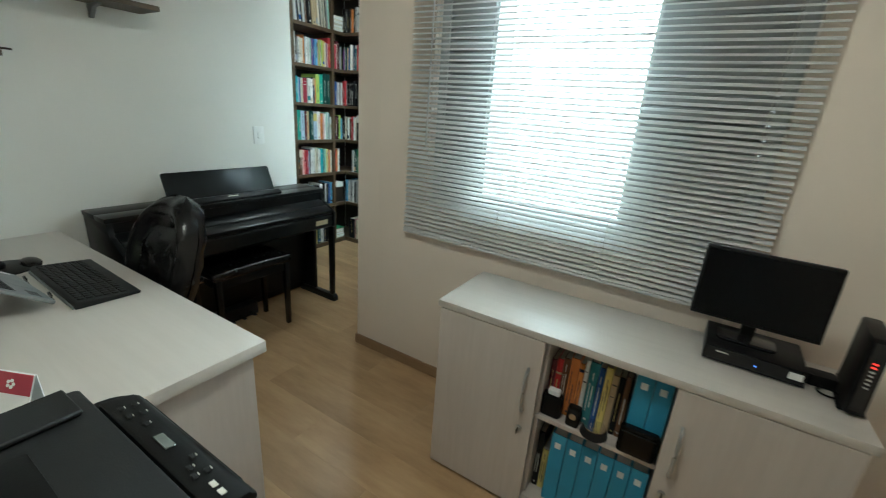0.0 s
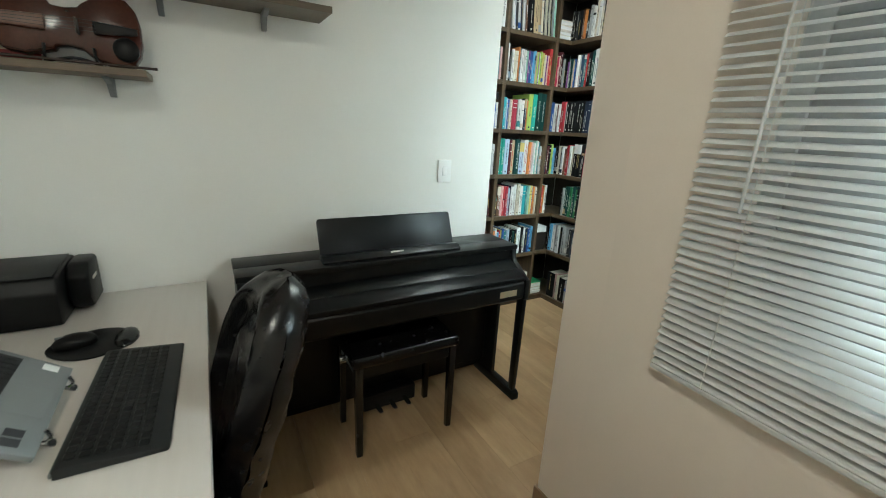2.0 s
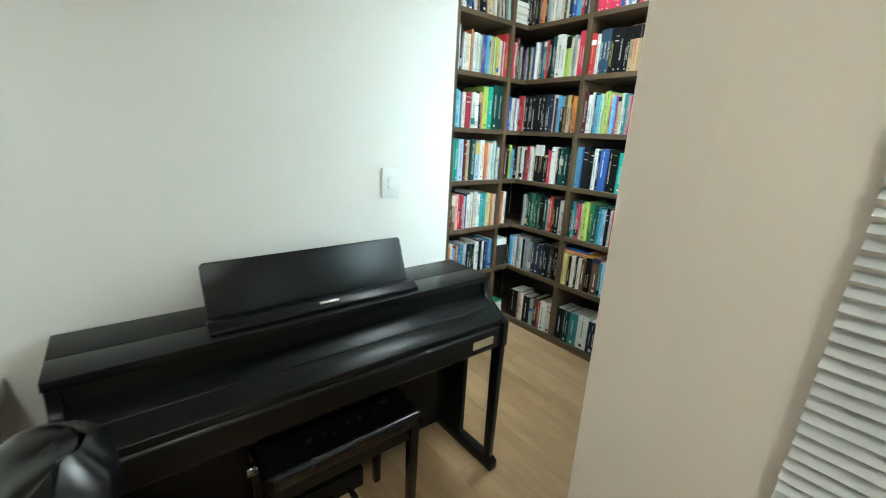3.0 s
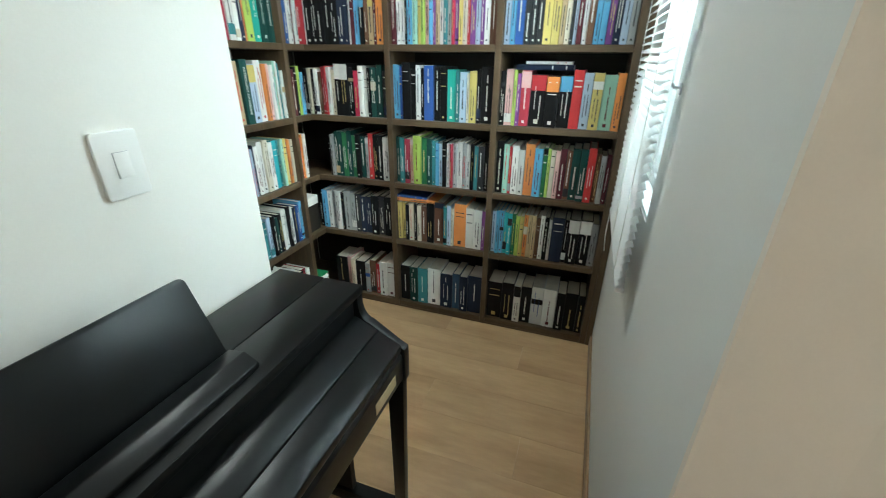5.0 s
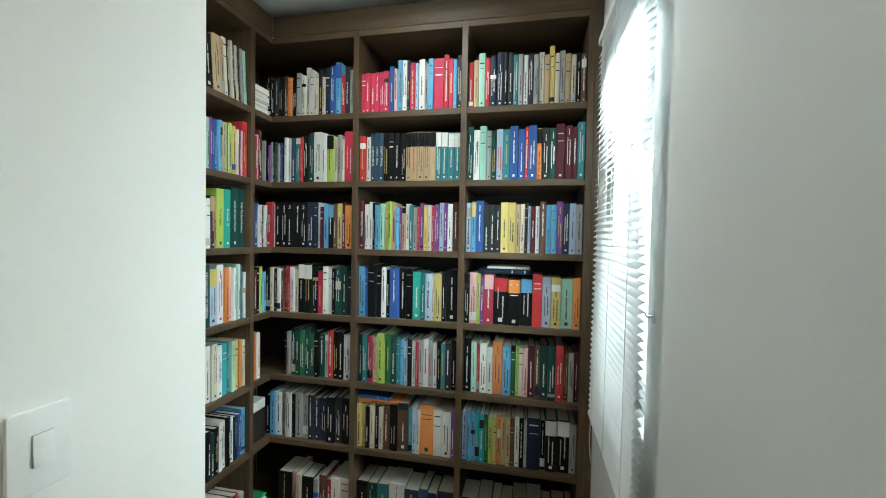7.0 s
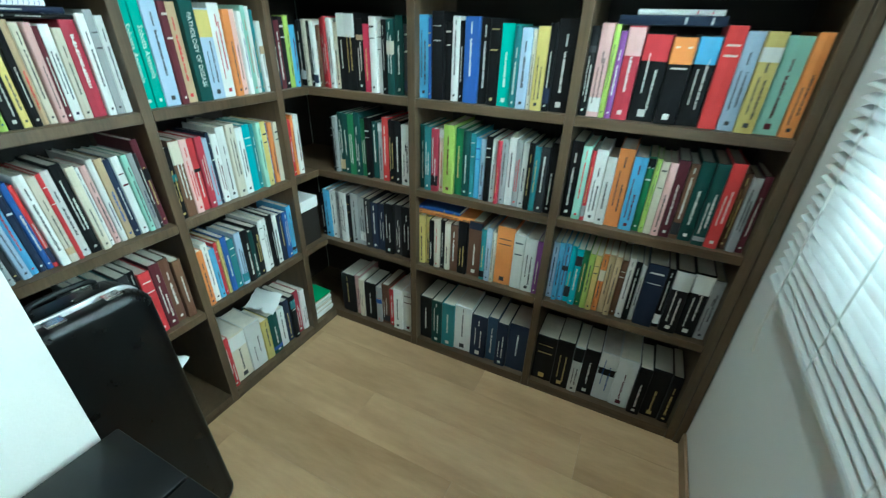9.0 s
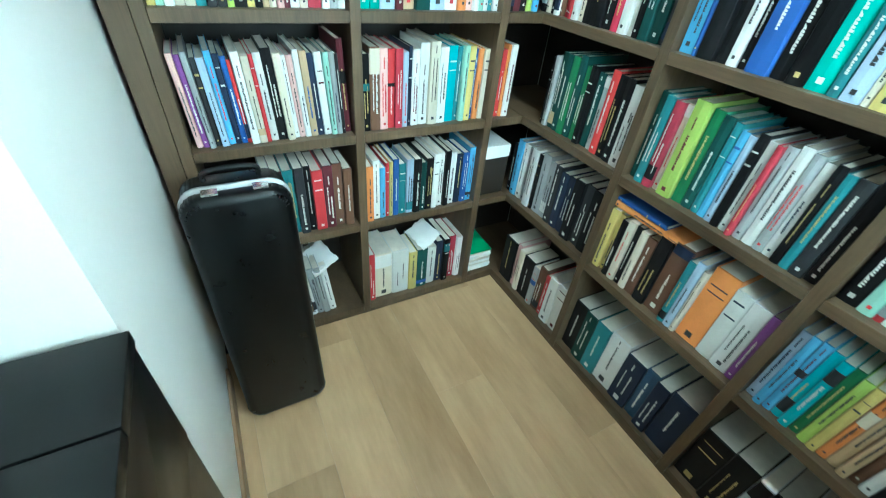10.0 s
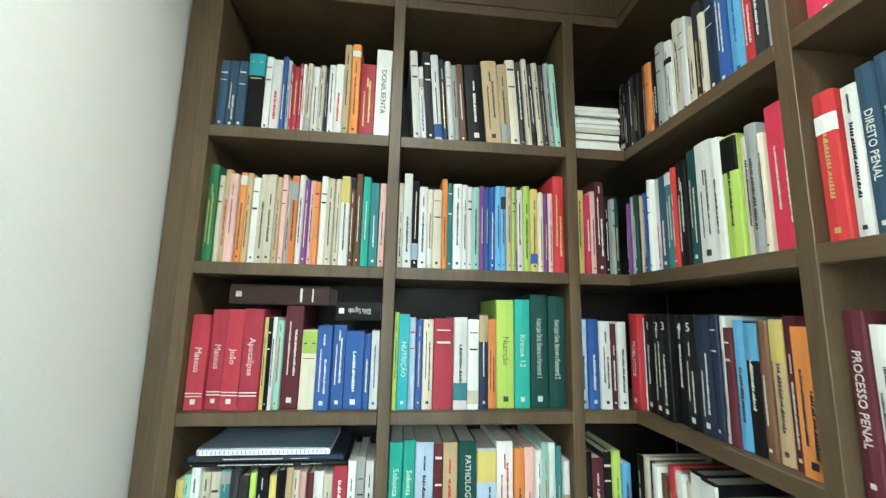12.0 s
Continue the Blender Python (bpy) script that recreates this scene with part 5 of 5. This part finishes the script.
# top deck in two boards
bm = B()
box(bm, -0.0, 0.145, -hy - 0.004, hy + 0.004, 0.8165, 0.840, 0.0025, 2)
part("top_board", bm, M_PIANO, pn)
bm = B()
box(bm, 0.1475, 0.262, -hy - 0.004, hy + 0.004, 0.8165, 0.840, 0.0025, 2)
part("top_board", bm, M_PIANO, pn)
bm = B()
box(bm, 0.236, 0.250, -hy + 0.027, hy - 0.027, 0.752, 0.816, 0.001)
part("upper_front", bm, M_PIANO, pn)
# key lid in two leaves
def leaf(x0, z0, x1, z1, th=0.016):
    bm = B()
    prism(bm, [(x0, z0), (x1, z1), (x1, z1 - th), (x0, z0 - th)], "y", -hy + 0.027, hy - 0.027, 0.003)
    return bm


part("key_lid", leaf(0.252, 0.766, 0.318, 0.736), M_PIANO, pn)
part("key_lid", leaf(0.3195, 0.7355, 0.384, 0.706, 0.020), M_PIANO, pn)
bm = B()
prism(bm, [(0.02, 0.588), (0.378, 0.588), (0.386, 0.600), (0.386, 0.672), (0.378, 0.682), (0.02, 0.72)], "y", -hy + 0.027, hy - 0.027, 0.003)
part("key_bed", bm, M_PIANO, pn)
bm = B()
box(bm, 0.06, 0.078, -hy + 0.027, hy - 0.027, 0.10, 0.586, 0.001)
part("lower_panel", bm, M_PIANO, pn)
bm = B()
box(bm, 0.012, 0.030, -hy + 0.027, hy - 0.027, 0.03, 0.10, 0.001)
part("back_rail", bm, M_PIANO, pn)
# label plate under the lid
bm = B()
box(bm, 0.3865, 0.3882, 0.470, 0.572, 0.618, 0.650, 0.0004)
part("label_plate", bm, M_BRASS, pn, "pale brass-coloured label plate")
# pedals
bm = B()
box(bm, 0.08, 0.155, -0.14, 0.14, 0.02, 0.105, 0.003)
pb = part("pedal_box", bm, M_PIANO, pn)
for y in (-0.075, 0.0, 0.075):
    bm = B()
    prism(bm, [(y - 0.008, 0.156), (y + 0.008, 0.156), (y + 0.013, 0.205), (y + 0.010, 0.232), (y, 0.238), (y - 0.010, 0.232), (y - 0.013, 0.205)], "z", 0.045, 0.053, 0.002)
    for v in bm.verts:
        v.co.x, v.co.y = v.co.y, v.co.x
    part("pedal", bm, M_CHROME, pb, "chrome pedal")
# music stand
bm = B()
prism(bm, rounded(0.645, 0.172, 0.012, 5, 0.0, 0.086), "x", -0.008, 0.002, 0.002)
for v in bm.verts:
    v.co.z += 0.010 * (1 - (v.co.y / 0.315) ** 2) if v.co.z > 0.1 else 0.0
part("music_rest", bm, M_PIANO, pn, "", pose(0.158, 0.0, 0.842, 0, -23, 0))
bm = B()
prism(bm, [(0.165, 0.8405), (0.236, 0.8405), (0.236, 0.852), (0.205, 0.868), (0.165, 0.862)], "y", -0.33, 0.32, 0.003)
part("music_ledge", bm, M_PIANO, pn)
bm = B()
for k in range(7):
    cyl(bm, (0.216, -0.028 + 0.009 * k, 0.8608), (0.2195, -0.028 + 0.009 * k, 0.8628), 0.0045, seg=10)
part("badge", bm, M_INKLIGHT, pn, "small silver maker's badge")

# ---- bench ----
bn = thing("piano_bench", pose(-1.935, 1.592, 0), "black piano bench with padded leather seat", "bench")
for x in (-0.122, 0.122):
    for y in (-0.222, 0.222):
        bm = B()
        prism(bm, [(x - 0.017, y - 0.017), (x + 0.017, y - 0.017), (x + 0.017, y + 0.017), (x - 0.017, y + 0.017)], "z", 0.0, 0.44, 0.003)
        for v in bm.verts:
            k = 0.75 + 0.25 * v.co.z / 0.44
            v.co.x, v.co.y = x + (v.co.x - x) * k, y + (v.co.y - y) * k
        part("leg", bm, M_PIANO_GLOSS, bn)
for a in (-0.128, 0.112):
    bm = B()
    box(bm, a, a + 0.016, -0.204, 0.204, 0.385, 0.440, 0.001)
    part("apron", bm, M_PIANO, bn)
for a in (-0.228, 0.212):
    bm = B()
    box(bm, -0.104, 0.104, a, a + 0.016, 0.385, 0.440, 0.001)
    part("apron", bm, M_PIANO, bn)
bm = B()
prism(bm, rounded(0.30, 0.50, 0.02), "z", 0.4405, 0.492, 0.014, 3)
part("seat", bm, M_LEATHER, bn)
bm = B()
cyl(bm, (0.0, -0.240, 0.42), (0.0, -0.268, 0.42), 0.018, seg=14)
part("height_knob", bm, M_CHROME, bn)

# ---- office chair ----
ch = thing("office_chair", pose(-1.400, 0.785, 0, 0, 0, 6), "black leather swivel office chair pushed under the desk", "chair")
def pad(name, m, w, h, thick, dish, tufts):
    nx, nz = 28, 30
    front, back = [], []
    bm = B()
    for j in range(nz + 1):
        for i in range(nx + 1):
            u, v = -1 + 2 * i / nx, j / nz
            half = w * (0.62 + 0.38 * min(1.0, v / 0.5)) * (0.80 + 0.20 * math.sin(math.pi * min(1, 0.10 + 0.55 * v))) * (1.0 if v < 0.60 else max(0.05, 1 - ((v - 0.60) / 0.405) ** 2.4) ** 0.5)
            edge = (1 - abs(u) ** 9) ** 0.5 * (1 - max(0.0, 0.12 - v) / 0.12) ** 0.5 * (1 - (max(0.0, v - 0.8) / 0.2) ** 3) ** 0.5
            dimple = sum(0.012 * math.exp(-(((u * w - tx) / 0.022) ** 2 + ((v * h - tz) / 0.022) ** 2)) for tx, tz in tufts)
            rim = (abs(u) ** 4 + max(0.0, (v - 0.42) / 0.58) ** 4) ** 0.25
            roll = 0.013 * math.exp(-((rim - 0.66) / 0.045) ** 2) - 0.030 * math.exp(-((rim - 0.86) / 0.11) ** 2)
            bend = dish * (v - 0.35) ** 2 + 0.022 * u * u
            crease = 0.0035 * math.sin(11 * v + 4 * u + 2.5 * math.sin(6 * v)) * math.sin(23 * v - 7 * u * u) + 0.002 * math.sin(41 * v + 9 * u)
            front.append(bm.verts.new((u * half, -thick * 0.5 * edge - bend + dimple * 0.6 + roll * 0.8 + crease * 0.3, v * h)))
            back.append(bm.verts.new((u * half, thick * 0.5 * edge - bend + crease * 1.4, v * h)))
    for j in range(nz):
        for i in range(nx):
            a = j * (nx + 1) + i
            bm.faces.new((front[a], front[a + 1], front[a + nx + 2], front[a + nx + 1]))
            bm.faces.new((back[a], back[a + nx + 1], back[a + nx + 2], back[a + 1]))
    bmesh.ops.remove_doubles(bm, verts=bm.verts, dist=0.0004)
    return part(name, bm, M_LEATHER, ch, "", m)


pad("backrest", pose(0, 0.105, 0.40, -14, 0, 0), 0.180, 0.645, 0.10, -0.08, [(-0.07, 0.20), (0.07, 0.20), (0.0, 0.30), (-0.07, 0.38), (0.07, 0.38)])
bm = B()
prism(bm, rounded(0.46, 0.42, 0.08, 6, 0.0, -0.11), "z", 0.42, 0.51, 0.03, 3)
part("seat", bm, M_LEATHER, ch)
bm = B()
tube(bm, [(0, 0.05, 0.405), (0, 0.15, 0.402), (0, 0.172, 0.47), (0, 0.182, 0.56)], 0.018, 10)
part("back_bar", bm, M_BLACK, ch)
bm = B()
cyl(bm, (0, 0, 0.10), (0, 0, 0.42), 0.028, seg=16)
part("gas_lift", bm, M_BLACK, ch)
for k in range(5):
    a = radians(72 * k + 140)
    c, s = math.cos(a), math.sin(a)
    bm = B()
    tube(bm, [(0.02 * c, 0.02 * s, 0.115), (0.15 * c, 0.15 * s, 0.105), (0.21 * c, 0.21 * s, 0.075)], 0.020, 8)
    part("base_arm", bm, M_BLACK, ch)
    bm = B()
    for o in (-0.012, 0.012):
        cyl(bm, (0.21 * c - s * (o - 0.008), 0.21 * s + c * (o - 0.008), 0.027), (0.21 * c - s * (o + 0.008), 0.21 * s + c * (o + 0.008), 0.027), 0.027, seg=16)
    part("caster", bm, M_BLACK, ch)

# ---- niche: case, papers and lying books ----
vc = thing("violin_case", pose(-2.618, 2.413, 0, 0, 0, 0) @ pose(0, 0, 0.007, 0, -4.5, 0), "black oblong violin case standing on end against the bookcase", "instrument case")
bm = B()
prism(bm, rounded(0.235, 0.760, 0.045, 6, 0, 0.38), "x", -0.075, 0.006, 0.016, 3)
part("back_shell", bm, M_CASE := surface("black_case_cloth", (0.0022, 0.0026, 0.0028), 0.30, 0.2, 25.0, 300.0, 0.04, spec=0.28), vc)
bm = B()
prism(bm, rounded(0.243, 0.768, 0.048, 6, 0, 0.38), "x", 0.0065, 0.016, 0.003)
part("metal_rim", bm, M_ALU, vc, "bright metal rim")
bm = B()
prism(bm, rounded(0.235, 0.760, 0.045, 6, 0, 0.38), "x", 0.0165, 0.075, 0.020, 3)
part("front_shell", bm, M_CASE, vc)
for y in (-0.05, 0.055):
    bm = B()
    box(bm, 0.028, 0.058, y - 0.017, y + 0.017, 0.7595, 0.7650, 0.001)
    part("latch", bm, M_CHROME, vc, "chrome latch")
bm = B()
tube(bm, [(-0.03, -0.06, 0.757), (-0.032, -0.05, 0.781), (-0.032, 0.05, 0.781), (-0.03, 0.06, 0.757)], 0.007, 8)
part("carry_handle", bm, M_BLACK, vc)
bm = B()
box(bm, 0.0, 0.03, 0.1175, 0.124, 0.33, 0.36, 0.002)
part("latch", bm, M_CHROME, vc, "chrome latch")


def paper_stack(m, n, wide, deep, label, top=None):
    s = thing("paper_stack", m, label, "paper stack")
    r3 = random.Random(n)
    z = 0.0
    for k in range(n):
        th = r3.uniform(0.005, 0.016)
        bm = B()
        box(bm, 0, wide, 0, deep, 0, th - 0.0006, 0.0006)
        last = k == n - 1
        part("folder" if last and top else "paper_ream", bm, top if last and top else (M_PAPER if k % 3 else M_PAGES), s, "", pose(r3.uniform(-0.004, 0.004), r3.uniform(0.0, 0.012), z, 0, 0, r3.uniform(-2, 2)))
        z += th
    return s


def shelf_z(row):
    return ROWS_Z[6 - row] + TH / 2 + 0.0006


WEST = pose(SX, 0, 0, 0, 0, 90)      # local x runs north, local y runs back into the case
paper_stack(WEST @ pose(3.252, 0.02, shelf_z(0)), 13, 0.130, 0.20, "stack of white papers lying in the bookcase corner")
paper_stack(WEST @ pose(3.252, 0.014, shelf_z(6)), 11, 0.118, 0.21, "stack of papers under a bright green folder", surface("green_folder", (0.03, 0.30, 0.11), 0.45, 0.08, 8.0, 100.0, 0.04))
# photo box in the corner
px = thing("photo_box", WEST @ pose(3.252, 0.03, shelf_z(5)), "dark photo-printed box with a white lid band", "box")
bm = B()
box(bm, 0, 0.12, 0, 0.22, 0, 0.155, 0.002)
part("box_body", bm, M_SHELFBACK, px)
bm = B()
box(bm, -0.002, 0.122, -0.002, 0.222, 0.156, 0.205, 0.002)
part("box_lid", bm, M_PAPER, px, "white lid band")

# books that lie on the standing ones
flat_book("n", -1.80, 0.232, 3, "n", 0.24, 0.16, 0.022)
flat_book("n", -1.76, 0.2548, 3, "w", 0.19, 0.15, 0.012)
flat_book("n", -2.40, 0.218, 5, "o", 0.24, 0.16, 0.020)
flat_book("n", -2.39, 0.2388, 5, "b", 0.17, 0.14, 0.014)
flat_book("w", 2.412, 0.2335, 2, "D", 0.225, 0.15, 0.046)
flat_book("w", 2.655, 0.2005, 2, "k", 0.105, 0.14, 0.044, title="Bíblia Sagrada")
flat_book("w", 2.345, 0.2085, 3, "k", 0.36, 0.20, 0.010)
flat_book("w", 2.36, 0.2193, 3, "n", 0.33, 0.19, 0.012)


def notebook(m, long, deep, thick, label):
    nb = thing("spiral_notebook", m, label, "notebook")
    bm = B()
    box(bm, 0, long, 0, deep, 0, thick, 0.0008)
    part("page_block", bm, M_PAPER, nb)
    bm = B()
    box(bm, -0.001, long + 0.001, 0.006, deep + 0.001, thick + 0.0002, thick + 0.0014)
    part("cover", bm, M_CLOTH["L"], nb)
    for k in range(int(long / 0.009)):
        bm = B()
        tube(bm, [(0.005 + k * 0.009, 0.008, thick + 0.0018), (0.005 + k * 0.009, -0.003, thick * 0.5), (0.005 + k * 0.009, 0.006, -0.0006 + 0.001)], 0.0007, 4)
        part("coil", bm, M_CLOTH["b"], nb)
    return nb


notebook(WEST @ pose(2.375, 0.03, shelf_z(3) + 0.2322), 0.285, 0.17, 0.012, "spiral-bound notebook lying on the books")
# white sheets stuffed in the lowest bays
for y, row, z in ((2.62, 6, 0.0), (3.05, 6, 0.0)):
    bm = B()
    bmesh.ops.create_grid(bm, x_segments=7, y_segments=7, size=0.06)
    r4 = random.Random(int(y * 100))
    for v in bm.verts:
        v.co.z = 0.022 * math.sin(30 * v.co.x) + r4.uniform(-0.008, 0.008)
        v.co.x *= 0.8
    bmesh.ops.solidify(bm, geom=bm.faces[:], thickness=0.001)
    solid("crumpled_paper", bm, M_PAPER, "crumpled white paper lying on top of the books", "paper", "", "loose papers", WEST @ pose(y, 0.08, shelf_z(row) + 0.235, 8, 5, 20))

# ---- ceiling lamps ----
M_LIT = glow("lit_diffuser", (1.0, 0.95, 0.88), 2.0)
for x, y, k, where in ((-0.05, 0.55, 1.0, "office"), (-2.05, 2.82, 0.78, "book niche")):
    lt = thing("ceiling_light", pose(x, y, HC), "round white flush ceiling light in the " + where, "ceiling light", "ceiling lights")
    bm = B()
    cyl(bm, (0, 0, -0.0008), (0, 0, -0.02), 0.17 * k, seg=32)
    part("base", bm, M_WHITE, lt)
    bm = B()
    cyl(bm, (0, 0, -0.0205), (0, 0, -0.042), 0.16 * k, 0.13 * k, seg=32)
    part("diffuser", bm, M_LIT, lt, "glowing opal diffuser")

# ---- floor planks ----
PL, PW = 1.21, 0.19
plank_meshes = {}


def plank(x0, x1, y0, y1):
    size = (round(x1 - x0, 3), round(y1 - y0, 3))
    if size not in plank_meshes:
        bm = B()
        box(bm, 0.0002, size[0] - 0.0002, 0.0002, size[1] - 0.0002, -0.0095, 0.0, 0.0004)
        plank_meshes[size] = mesh_of("plank", bm, M_FLOOR)
    piece("plank", plank_meshes[size], floor, pose(x0, y0, 0))


for j in range(27):
    y0 = -1.5 + j * PW
    y1 = min(y0 + PW, SY + 0.006)
    if y0 < 0.0:
        rx0, rx1 = -0.5, 1.4          # hallway
    elif y0 < YN - 0.01:
        rx0, rx1 = XW, XE             # office
    elif y1 < YR:
        rx0, rx1 = XW, XC             # passage
    else:
        rx0, rx1 = SX - 0.004, XC     # book niche
    for i in range(7):
        x = -3.4 + i * PL - (j * 0.43 % PL)
        x0, x1 = max(rx0, x), min(rx1, x + PL)
        if x1 - x0 > 0.004 and y1 - y0 > 0.004:
            plank(x0, x1, y0, y1)
